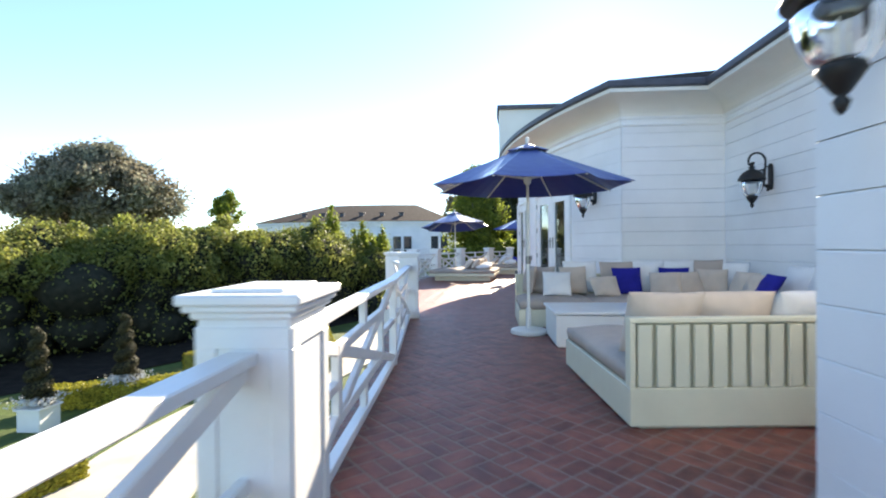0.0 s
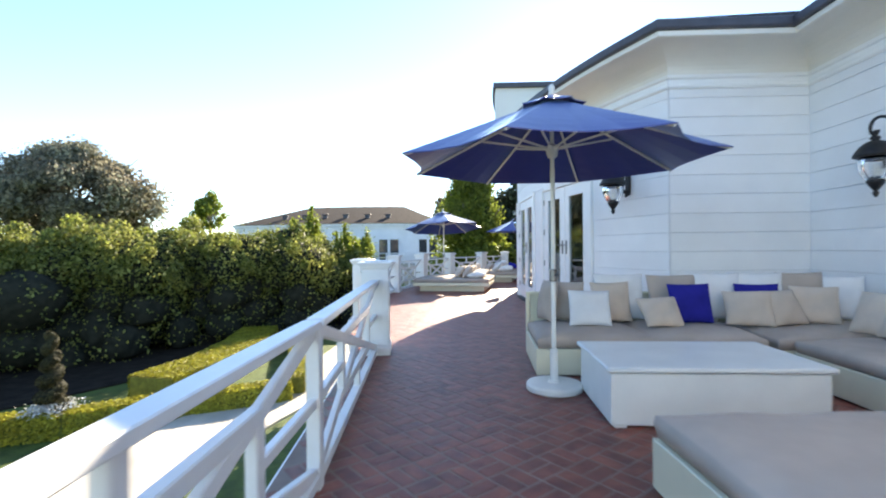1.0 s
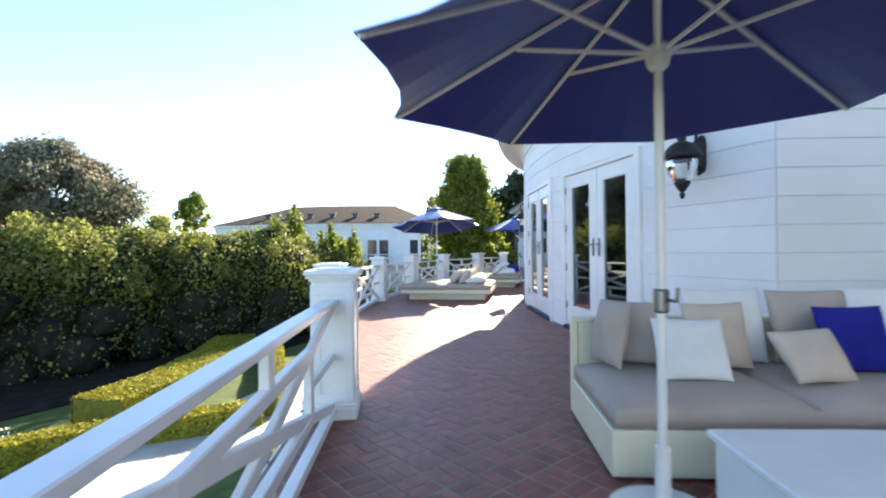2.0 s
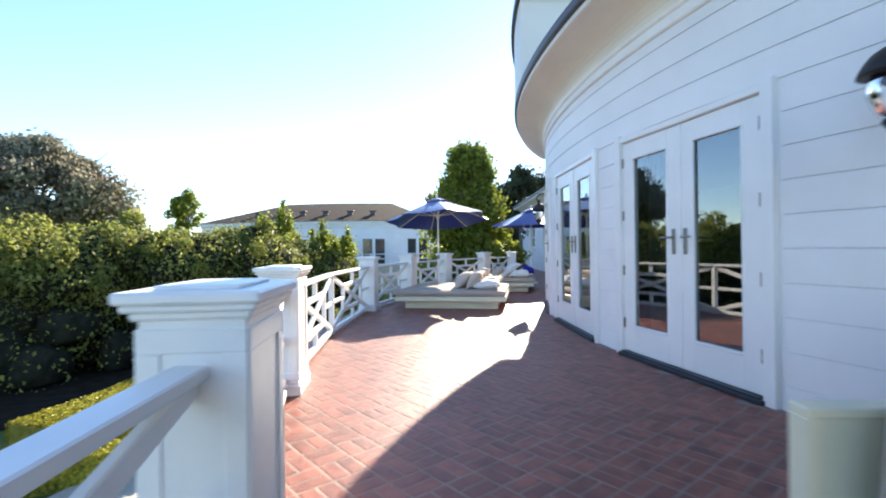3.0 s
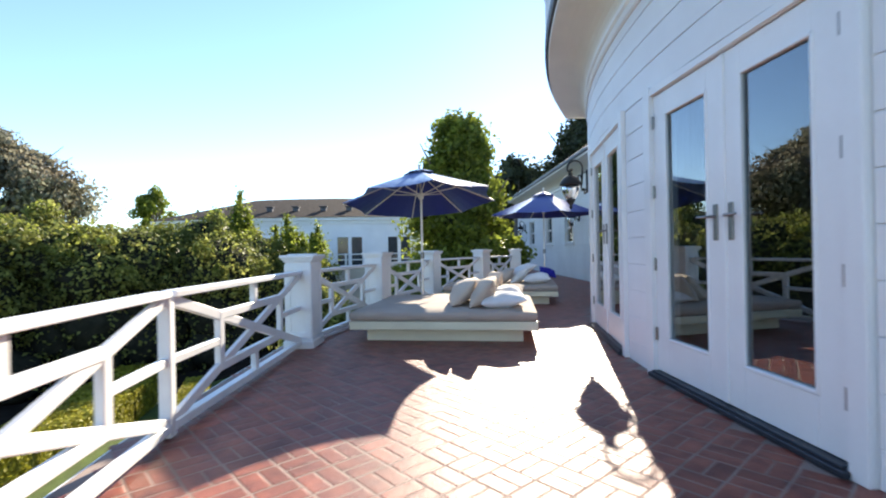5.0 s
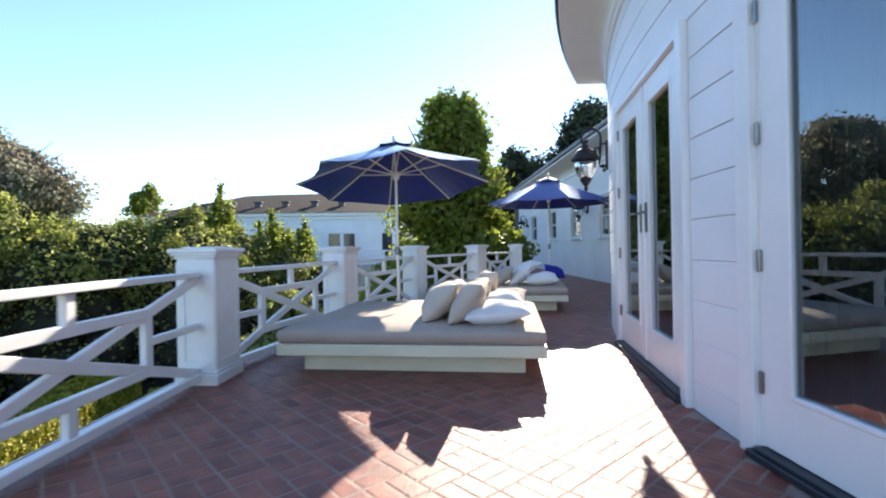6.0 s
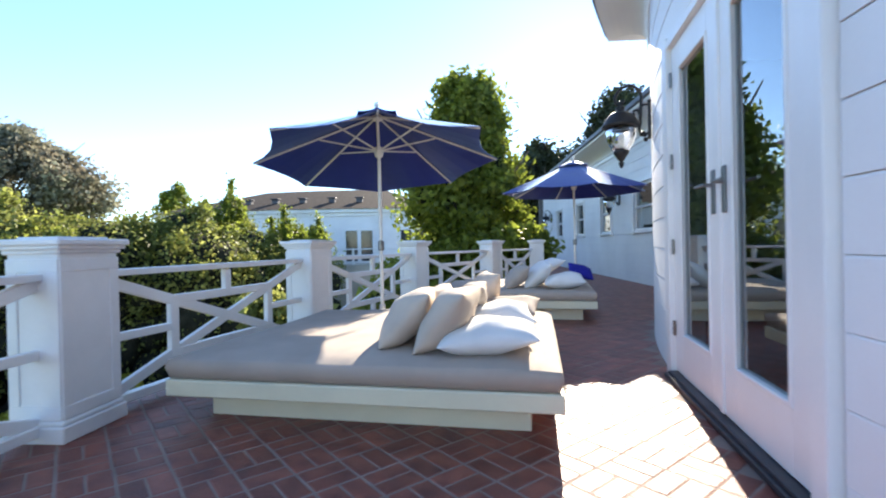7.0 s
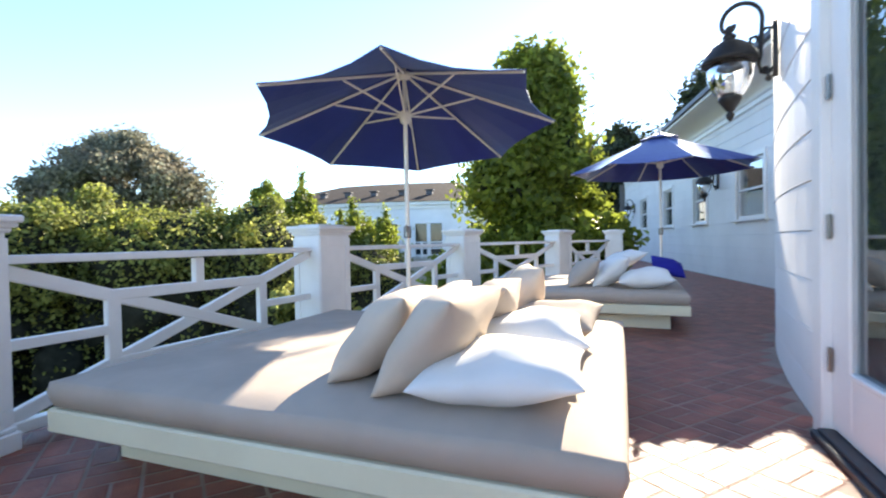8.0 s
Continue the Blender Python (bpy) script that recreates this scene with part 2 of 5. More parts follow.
def pillow_mesh(bm, w, h, thick, seed=0, n=14):
    """A scatter pillow lying on its face, centre at the origin, with pointed corners and creases."""
    rnd = random.Random(seed)
    ph = [rnd.uniform(0, 6.28) for _ in range(8)]
    def pt(u, v, s):
        x = u * w / 2 * (1 - 0.055 * (1 - v * v))
        y = v * h / 2 * (1 - 0.055 * (1 - u * u))
        k = max(0.0, (1 - u ** 2) * (1 - v ** 2)) ** 0.5
        fold = 1 + 0.07 * math.sin(6 * u + ph[0] + 2 * v) + 0.05 * math.sin(7 * v + ph[1] - 3 * u)
        return Vector((x, y, s * thick / 2 * k * fold + 0.012 * math.sin(2 * u + ph[2]) * math.cos(2 * v + ph[3])))
    us = [math.sin(math.pi / 2 * (-1 + 2 * i / n)) for i in range(n + 1)]
    top = [[bm.verts.new(pt(u, v, 1)) for v in us] for u in us]
    bot = [[top[i][j] if i in (0, n) or j in (0, n) else bm.verts.new(pt(us[i], us[j], -1)) for j in range(n + 1)] for i in range(n + 1)]
    for i in range(n):
        for j in range(n):
            bm.faces.new((top[i][j], top[i + 1][j], top[i + 1][j + 1], top[i][j + 1]))
            bm.faces.new((bot[i][j + 1], bot[i + 1][j + 1], bot[i + 1][j], bot[i][j]))
    return bm


def quads_object(name, centres, normals, sizes, mat, parent=None, longer=1.6, seed=0, fold=0.25):
    """Many small leaves, each a folded rhomb of two triangles."""
    rng = np.random.default_rng(seed)
    n = len(centres)
    nrm = normals / (np.linalg.norm(normals, axis=1, keepdims=True) + 1e-9)
    r = rng.normal(size=(n, 3))
    u = np.cross(nrm, r)
    u /= np.linalg.norm(u, axis=1, keepdims=True) + 1e-9
    v = np.cross(nrm, u)
    s = sizes[:, None]
    p = np.stack([centres - u * s * longer / 2, centres + v * s / 2 + nrm * s * fold, centres + u * s * longer / 2, centres - v * s / 2 + nrm * s * fold], 1)
    me = bpy.data.meshes.new(name)
    me.vertices.add(4 * n)
    me.vertices.foreach_set("co", p.reshape(-1).astype(np.float32))
    idx = np.arange(n)[:, None] * 4 + np.array([0, 1, 2, 0, 2, 3])[None]
    me.loops.add(6 * n)
    me.loops.foreach_set("vertex_index", idx.reshape(-1).astype(np.int32))
    me.polygons.add(2 * n)
    me.polygons.foreach_set("loop_start", (np.arange(2 * n) * 3).astype(np.int32))
    me.update(calc_edges=True)
    me.materials.append(mat)
    ob = new(name, me)
    ob.parent = parent
    return ob


_ball = bmesh.new()
bmesh.ops.create_icosphere(_ball, subdivisions=2, radius=1)
BALL_V = np.array([tuple(v.co) for v in _ball.verts])
BALL_F = np.array([[v.index for v in f.verts] for f in _ball.faces])
_ball.free()


def lumps_object(name, masses, mat, parent, seed, rough=0.15):
    """Uneven rounded masses (x, y, z and three radii each) as one core."""
    M = np.array(masses, float)
    rng = np.random.default_rng(seed)
    ph = rng.uniform(0, 6.28, (len(M), 1, 3))
    V = BALL_V[None]
    k = 1 + rough * np.sin(3.1 * V[..., 0:1] + ph[..., 0:1]) * np.cos(2.7 * V[..., 1:2] + ph[..., 1:2]) + rough * 0.6 * np.sin(6.3 * V[..., 2:3] + ph[..., 2:3])
    P = M[:, None, :3] + V * M[:, None, 3:6] * k
    n, nv, nf = len(M), len(BALL_V), len(BALL_F)
    F = BALL_F[None] + (np.arange(n) * nv)[:, None, None]
    me = bpy.data.meshes.new(name)
    me.vertices.add(n * nv)
    me.vertices.foreach_set("co", P.reshape(-1).astype(np.float32))
    me.loops.add(n * nf * 3)
    me.loops.foreach_set("vertex_index", F.reshape(-1).astype(np.int32))
    me.polygons.add(n * nf)
    me.polygons.foreach_set("loop_start", (np.arange(n * nf) * 3).astype(np.int32))
    me.update(calc_edges=True)
    me.materials.append(mat)
    ob = new(name, me)
    ob.parent = parent
    ob["kind"] = "stuff"
    return ob

# ---------------------------------------------------------------- plan
BOW = (14.74, 13.70, 12.80)            # centre and radius of the bowed front
END = 5.52                            # the bow ends this far either side of its middle
GARDEN = -4.1                         # the garden lies a storey below the terrace
COURSE, WALL_TOP = 0.2555, 3.42


def bow_point(y, out=0.0):
    cx, cy, r = BOW
    t = math.asin((y - cy) / r)
    return (cx - (r + out) * math.cos(t), cy + (r + out) * math.sin(t))


def bow_frame(y):
    """Point, tangent (towards +y) and outward normal of the bow at y."""
    cx, cy, r = BOW
    t = math.asin((y - cy) / r)
    return Vector((*bow_point(y), 0)), Vector((math.sin(t), math.cos(t), 0)), Vector((-math.cos(t), math.sin(t), 0))


Y0, Y1 = BOW[1] - END, BOW[1] + END
XB = bow_point(Y0)[0]
XW, XN, YN = 5.02, 2.1, 1.8
ARC = [bow_point(Y0 + (Y1 - Y0) * i / 40) for i in range(41)]
LINE = [(XN, -9.0), (XN, YN), (XW, YN), (XW, Y0), *ARC, (XW, Y1), (XW, 38.0)]


def offset(line, d):
    """The plan line moved outwards (to the left of its direction), mitred."""
    out = []
    for i, p in enumerate(line):
        p = Vector(p)
        dirs = []
        if i:
            dirs.append((p - Vector(line[i - 1])).normalized())
        if i < len(line) - 1:
            dirs.append((Vector(line[i + 1]) - p).normalized())
        ns = [Vector((-q.y, q.x)) for q in dirs]
        n = sum(ns, Vector((0, 0))).normalized()
        out.append(p + n * d / max(0.3, n.dot(ns[0])))
    return out


def sweep(name, profile, mat, line=LINE, parent=None, closed=False):
    """A profile of (outwards, height) carried along a plan line."""
    bm = bmesh.new()
    rows = [[bm.verts.new((p.x, p.y, z)) for p in offset(line, d)] for d, z in profile]
    pairs = list(zip(rows, rows[1:])) + ([(rows[-1], rows[0])] if closed else [])
    for a_, b_ in pairs:
        for i in range(len(line) - 1):
            bm.faces.new((a_[i], b_[i], b_[i + 1], a_[i + 1]))
    if closed:
        bm.faces.new([r[0] for r in rows])
        bm.faces.new([r[-1] for r in rows][::-1])
    bmesh.ops.recalc_face_normals(bm, faces=bm.faces[:])
    ob = mesh_object(name, bm, mat, parent)
    return ob


# openings: distance along each stretch, half width, foot, head
DOORS_Y = (10.645, 13.155, 15.765)
HALF, HEAD = 0.915, 2.43
WINDOWS_Y = ((24.4, 0.62), (27.3, 0.50), (30.3, 0.5), (33.9, 0.6))
NEAR_DOOR_Y = 4.85


def stretch(a_, b_, holes):
    """A stretch of wall from a_ to b_ that goes round holes (from, to, foot, head): list of (from, to, foot, head) solids."""
    solids, at = [], a_
    for h0, h1, z0, z1 in sorted(holes):
        solids.append((at, h0, 0.0, WALL_TOP))
        if z0 > 0:
            solids.append((h0, h1, 0.0, z0))
        solids.append((h0, h1, z1, WALL_TOP))
        at = h1
    solids.append((at, b_, 0.0, WALL_TOP))
    return solids


def straight(p, q):
    p, q = Vector((*p, 0)), Vector((*q, 0))
    d = (q - p).normalized()
    n = Vector((-d.y, d.x, 0))
    return lambda s, out=0.0: p + d * s + n * out, (q - p).length


def bowed(s, out=0.0):
    return Vector((*bow_point(s, out), 0))


def walling(name, at, a_, b_, holes, curved, label):
    """One wall: a thick backing with its openings, and lapped boards nailed on it, each a piece."""
    wall = thing(name, label, "wall", kind="structure")
    bm = bmesh.new()
    for s0, s1, z0, z1 in stretch(a_, b_, holes):
        k = max(1, int((s1 - s0) / 0.3)) if curved else 1
        ss = [s0 + (s1 - s0) * i / k for i in range(k + 1)]
        prism(bm, [(at(s, 0).x, at(s, 0).y) for s in ss] + [(at(s, -0.2).x, at(s, -0.2).y) for s in ss[::-1]], z0, z1)
    part("backing", bm, WHITE, wall)
    trimmed = [(h0 - 0.115, h1 + 0.115, z0 - (0.1 if z0 > 0 else 0), z1 + 0.0) for h0, h1, z0, z1 in holes]
    z = 0.002
    while z < WALL_TOP - 0.02:
        top = min(z + (COURSE if z > 0.1 else 0.193), WALL_TOP)
        spans, cur = [], a_
        for h0, h1, z0, z1 in sorted(trimmed):
            if z0 - 0.03 < z + COURSE / 2 < z1 - 0.02:
                spans.append((cur, h0))
                cur = h1
        spans.append((cur, b_))
        for s0, s1 in spans:
            if s1 - s0 < 0.02:
                continue
            k = max(1, int((s1 - s0) / 0.25)) if curved else 1
            bm = bmesh.new()
            rows = []
            for out, zz in ((0.003, z + 0.003), (0.014, z + 0.003), (0.012, top - 0.012), (0.009, top - 0.004), (0.004, top)):
                rows.append([bm.verts.new((*at(s0 + (s1 - s0) * i / k, out).xy, zz)) for i in range(k + 1)])
            for r0, r1 in zip(rows, rows[1:]):
                for i in range(k):
                    bm.faces.new((r0[i], r0[i + 1], r1[i + 1], r1[i]))
            bm.faces.new([r[0] for r in rows])
            bm.faces.new([r[-1] for r in rows][::-1])
            bmesh.ops.recalc_face_normals(bm, faces=bm.faces[:])
            part("board", bm, WHITE, wall)
        z = top
    return wall


door_holes = [(y - HALF, y + HALF, 0, HEAD) for y in DOORS_Y]
walling("wall_bow", bowed, Y0, Y1, door_holes, True, "white lapped board wall bowed out over the brick terrace")
f, n_ = straight((XN, -9), (XN, YN))
walling("wall_near", f, 0, n_, [], False, "white lapped board wall beside the brick terrace")
f, n_ = straight((XN, YN), (XW, YN))
walling("wall_recess_south", f, 0, n_, [], False, "white lapped board return wall of the seating recess")
f, n_ = straight((XW, YN), (XW, Y0))
walling("wall_recess", f, 0, n_, [(NEAR_DOOR_Y - HALF - YN, NEAR_DOOR_Y + HALF - YN, 0, HEAD)], False, "white lapped board wall behind the corner sofa")
f, n_ = straight((XW, Y0), (XB, Y0))
walling("wall_recess_north", f, 0, n_, [], False, "white lapped board return wall beside the bowed front")
f, n_ = straight((XB, Y1), (XW, Y1))
walling("wall_wing_return", f, 0, n_, [], False, "white lapped board return wall at the bow's far end")
f, n_ = straight((XW, Y1), (XW, 38))
walling("wall_wing", f, 0, n_, [(y - h - Y1, y + h - Y1, 1.28, 2.44) for y, h in WINDOWS_Y], False, "white lapped board wall of the house wing with sash windows")

cornice = thing("cornice", "cream painted cove cornice with mouldings under the roof edge", "cornice", kind="structure")
cove = [(0.05 + 0.52 * (1 - math.cos(i / 9 * math.pi / 2)), 3.56 + 0.27 * math.sin(i / 9 * math.pi / 2)) for i in range(10)]
sweep("moulding", [(0.0, 3.38), (0.03, 3.38), (0.045, 3.40), (0.045, 3.43), (0.025, 3.445), (0.025, 3.50), (0.05, 3.52), (0.06, 3.555), (0.0, 3.56)], TRIM, parent=cornice, closed=True)
sweep("cove", [(0.0, 3.56)] + cove + [(0.59, 3.84), (0.59, 3.90), (0.0, 3.90)], EAVE, parent=cornice, closed=True)
sweep("gutter", [(0.0, 3.905), (0.62, 3.905), (0.635, 3.93), (0.635, 4.02), (0.615, 4.035), (0.0, 4.035)], GUTTER, parent=cornice, closed=True)
roof = thing("roof", "dark brown-grey shingle roof with a low slope", "roof", kind="structure")
bm = bmesh.new()
inner = [(9.0, -9.0)] * 2 + [(9.0, 1.0)] + [(9.0, 7.0)] + [(9.0, 9 + 9.5 * i / 40) for i in range(41)] + [(9.0, 20.5), (9.0, 38.0)]
lo = [bm.verts.new((p.x, p.y, 4.03)) for p in offset(LINE, 0.61)]
hi = [bm.verts.new((x, y, 4.9)) for x, y in inner]
for i in range(len(lo) - 1):
    if (Vector(inner[i]) - Vector(inner[i + 1])).length < 1e-6:
        bm.faces.new((lo[i], hi[i], lo[i + 1]))
    else:
        bm.faces.new((lo[i], hi[i], hi[i + 1], lo[i + 1]))
part("slope", bm, SHINGLE, roof)
bm = bmesh.new()
box(bm, (12.0, 14.5, 4.4), (6.2, 47, 1.0))
part("flat", bm, SHINGLE, roof)

# the raised parapet over the far half of the bow
raised = thing("parapet", "cream painted raised parapet with a dark roof edge", "parapet", kind="structure")
ys = [13.84 + (18.9 - 13.84) * i / 16 for i in range(17)]
bm = bmesh.new()
prism(bm, [bow_point(y, 0.62) for y in ys] + [(6.0, 19.0), (6.0, 13.84)], 4.0, 5.38)
part("parapet_wall", bm, EAVE, raised)
bm = bmesh.new()
ys2 = [13.76] + ys[1:-1] + [18.98]
prism(bm, [bow_point(y, 0.68) for y in ys2] + [(6.1, 19.1), (6.1, 13.76)], 5.38, 5.5)
part("parapet_cap", bm, GUTTER, raised)

# one added closed room behind the walls, which keeps the glass dark
room = thing("room", "added closed room behind the glass doors, coloured dark to look dim", "room", kind="structure")
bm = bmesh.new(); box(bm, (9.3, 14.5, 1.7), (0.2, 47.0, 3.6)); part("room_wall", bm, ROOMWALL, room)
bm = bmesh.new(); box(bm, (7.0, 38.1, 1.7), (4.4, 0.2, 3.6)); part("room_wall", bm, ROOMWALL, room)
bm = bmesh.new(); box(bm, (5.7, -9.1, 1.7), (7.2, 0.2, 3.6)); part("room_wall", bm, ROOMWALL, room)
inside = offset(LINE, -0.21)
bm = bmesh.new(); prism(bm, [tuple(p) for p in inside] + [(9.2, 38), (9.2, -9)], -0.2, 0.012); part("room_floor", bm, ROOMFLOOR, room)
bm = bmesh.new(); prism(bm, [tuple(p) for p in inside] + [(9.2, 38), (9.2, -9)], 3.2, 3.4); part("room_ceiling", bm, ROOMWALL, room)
bm = bmesh.new()
prism(bm, [tuple(p) for p in offset(LINE, -0.19)] + [(9.2, 38), (9.2, -9)], GARDEN - 0.3, -0.21)
part("foundation", bm, WHITE, room)


# ---------------------------------------------------------------- doors and windows
def at_wall(p, tangent, out):
    """Local x along the wall (towards +y), y outwards, z up."""
    m = Matrix((tangent, out, Vector((0, 0, 1)))).transposed().to_4x4()
    m.translation = p
    return m


def french_door(name, m, curtain=False):
    d = thing(name, "white French doors with tall glass panes, nickel handles and hinges, closed", "door", m=m, kind="structure")
    bm = bmesh.new()
    for sx in (-1, 1):
        box(bm, (sx * (HALF + 0.055), -0.035, 1.26), (0.108, 0.13, 2.52), bevel=0.004)
        box(bm, (sx * (HALF - 0.012), -0.07, 1.24), (0.022, 0.12, 2.43), bevel=0.003)
    box(bm, (0, -0.035, HEAD + 0.035), (2 * HALF, 0.12, 0.06), bevel=0.004)
    part("door_frame", bm, TRIM, d)
    bm = bmesh.new()
    box(bm, (0, 0.0, 0.022), (2 * HALF + 0.04, 0.14, 0.036), bevel=0.006)
    box(bm, (0, -0.02, 0.048), (2 * HALF - 0.02, 0.14, 0.02), bevel=0.004)
    part("threshold", bm, SILL, d, "dark bronze threshold")
    for sx in (-1, 1):
        w = HALF - 0.03
        cx = sx * (w / 2 + 0.004)
        z0, z1 = 0.062, HEAD - 0.008
        stile, toprail, botrail = 0.172, 0.20, 0.30
        bm = bmesh.new()
        for k in (-1, 1):
            box(bm, (cx + k * (w / 2 - stile / 2), -0.03, (z0 + z1) / 2), (stile, 0.045, z1 - z0), bevel=0.004)
        gw = w - 2 * stile
        box(bm, (cx, -0.03, z1 - toprail / 2), (gw, 0.045, toprail), bevel=0.002)
        box(bm, (cx, -0.03, z0 + botrail / 2), (gw, 0.045, botrail), bevel=0.002)
        if sx == -1:
            box(bm, (-0.004, -0.002, (z0 + z1) / 2), (0.05, 0.018, z1 - z0 - 0.01), bevel=0.004)
        leaf = part("door_leaf", bm, TRIM, d)
        bm = bmesh.new()
        g0, g1 = z0 + botrail, z1 - toprail
        for k in (-1, 1):
            box(bm, (cx + k * (gw / 2 + 0.002), -0.008, (g0 + g1) / 2), (0.026, 0.018, g1 - g0 + 0.05), bevel=0.006)
            box(bm, (cx, -0.008, (g0 + g1) / 2 + k * ((g1 - g0) / 2 + 0.012)), (gw + 0.028, 0.018, 0.026), bevel=0.006)
        part("glazing_bead", bm, TRIM, leaf)
        bm = bmesh.new()
        box(bm, (cx, -0.032, (g0 + g1) / 2), (gw + 0.01, 0.006, g1 - g0 + 0.01), bevel=0.0005)
        pane = part("glass_pane", bm, GLASS, leaf)
        pane.visible_shadow = False
        for hz in (0.375, 0.975, 1.60, 2.20):
            bm = bmesh.new()
            tube(bm, [(sx * (w + 0.010), 0.004, hz - 0.055), (sx * (w + 0.010), 0.004, hz + 0.055)], 0.009, 8)
            box(bm, (sx * (w + 0.010), -0.002, hz), (0.022, 0.006, 0.1), bevel=0.001)
            part("hinge", bm, STEEL, leaf, "brushed nickel hinge")
        hx = cx - sx * (w / 2 - 0.075)
        bm = bmesh.new()
        box(bm, (hx, 0.0, 1.29), (0.045, 0.012, 0.25), bevel=0.005)
        tube(bm, [(hx, 0.0, 1.33), (hx, 0.05, 1.33), (hx + sx * 0.02, 0.058, 1.33), (hx + sx * 0.125, 0.056, 1.332)], [0.011, 0.010, 0.010, 0.008], 8)
        part("door_handle", bm, STEEL, leaf, "brushed nickel lever handle")
    return d


for i, y in enumerate(DOORS_Y):
    p, t, o = bow_frame(y)
    # the leaves stand on the chord of the bow
    p0, p1 = Vector((*bow_point(y - HALF), 0)), Vector((*bow_point(y + HALF), 0))
    t = (p1 - p0).normalized()
    o = Vector((-t.y, t.x, 0))
    french_door("door_%d" % (i + 1), at_wall((p0 + p1) / 2 + o * 0.018, t, o))
french_door("door_4", at_wall(Vector((XW, NEAR_DOOR_Y, 0)), Vector((0, 1, 0)), Vector((-1, 0, 0))))


def drape(name, m, w, h, seed):
    """A hanging curtain in soft folds."""
    bm = bmesh.new()
    rnd = random.Random(seed)
    n, rows = 60, 3
    grid = []
    for j in range(rows):
        z = h * j / (rows - 1)
        grid.append([(bm.verts.new((w * (i / n - 0.5), 0.035 * math.sin(i * 0.75) + 0.01 * math.sin(i * 0.31 + j), z)),
                      bm.verts.new((w * (i / n - 0.5), 0.035 * math.sin(i * 0.75) + 0.01 * math.sin(i * 0.31 + j) + 0.004, z))) for i in range(n + 1)])
    for j in range(rows - 1):
        for i in range(n):
            for s in (0, 1):
                bm.faces.new((grid[j][i][s], grid[j][i + 1][s], grid[j + 1][i + 1][s], grid[j + 1][i][s]))
    ob = mesh_object(name, bm, CURTAIN)
    ob.matrix_basis = m
    return tagged(ob, "pale hanging curtain in folds behind the glass door", "curtain", "curtains")


for y in (11.35, 13.95, 14.45):
    p, t, o = bow_frame(y)
    drape("curtain", at_wall(p - o * 0.42 + Vector((0, 0, 0.03)), t, o), 0.55, 2.9, int(y * 10))


def sash_window(name, m, half, z0, z1):
    w = thing(name, "white framed sash window with dark glass", "window", m=m, kind="structure")
    zc, h = (z0 + z1) / 2, z1 - z0
    bm = bmesh.new()
    for s in (-1, 1):
        box(bm, (s * (half + 0.05), -0.02, zc), (0.10, 0.12, h + 0.2), bevel=0.004)
        box(bm, (s * (half - 0.03), -0.04, zc), (0.06, 0.05, h), bevel=0.004)
        box(bm, (0, -0.04, zc + s * (h / 2 - 0.03)), (2 * half - 0.12, 0.05, 0.06), bevel=0.004)
    box(bm, (0, -0.02, z1 + 0.05), (2 * half, 0.12, 0.10), bevel=0.004)
    box(bm, (0, -0.04, zc), (2 * half - 0.12, 0.05, 0.045), bevel=0.004)
    part("window_frame", bm, TRIM, w)
    bm = bmesh.new()
    box(bm, (0, 0.01, z0 - 0.03), (2 * half + 0.3, 0.16, 0.05), bevel=0.008)
    part("window_sill", bm, TRIM, w)
    for s in (-1, 1):
        bm = bmesh.new()
        box(bm, (0, -0.05, zc + s * h / 4), (2 * half - 0.13, 0.006, h / 2 - 0.09), bevel=0.0005)
        part("pane", bm, GLASS, w).visible_shadow = False
    return w


for i, (y, h) in enumerate(WINDOWS_Y):
    sash_window("window_%d" % (i + 1), at_wall(Vector((XW, y, 0)), Vector((0, 1, 0)), Vector((-1, 0, 0))), h, 1.28, 2.44)


# ---------------------------------------------------------------- terrace
PILLARS = [(-0.38, -4.3), (-0.305, 1.13), (-0.665, 7.64), (-1.39, 10.27), (-1.60, 15.76), (-1.00, 18.28), (-0.09, 20.85), (1.32, 23.2), (2.47, 24.3), (2.72, 30.5), (2.72, 37.0)]
MIDS = {0: (-0.33, -1.8), 1: (-0.385, 4.3), 3: (-1.66, 12.95), 8: (2.72, 27.6), 9: (2.75, 33.8)}
edge = [(-0.52, -9.0)]
for i, p in enumerate(PILLARS):
    edge.append(p)
    if i in MIDS:
        edge.append(MIDS[i])
edge[-1] = (2.72, 38.0)
outer = [tuple(p) for p in offset(edge, 0.26)]
terrace = [(p[0], p[1]) for p in outer] + [(9.0, 38.0), (9.0, -9.0)]
floor = thing("floor", "red brick terrace floor laid in basket weave with pale joints", "terrace floor", kind="structure")
bm = bmesh.new()
prism(bm, terrace, -0.35, -0.001)
part("bed", bm, MORTAR, floor)
bm = bmesh.new()
ring = [tuple(p) for p in offset(edge, 0.275)]
prism(bm, ring + [tuple(p) for p in offset(edge, 0.262)][::-1], -0.42, -0.004)
prism(bm, [tuple(p) for p in offset(edge, 0.22)] + [tuple(p) for p in offset(edge, 0.02)][::-1], GARDEN - 0.2, -0.36)
part("edge_board", bm, RAIL, floor)


PW, PL = 0.31, 0.40


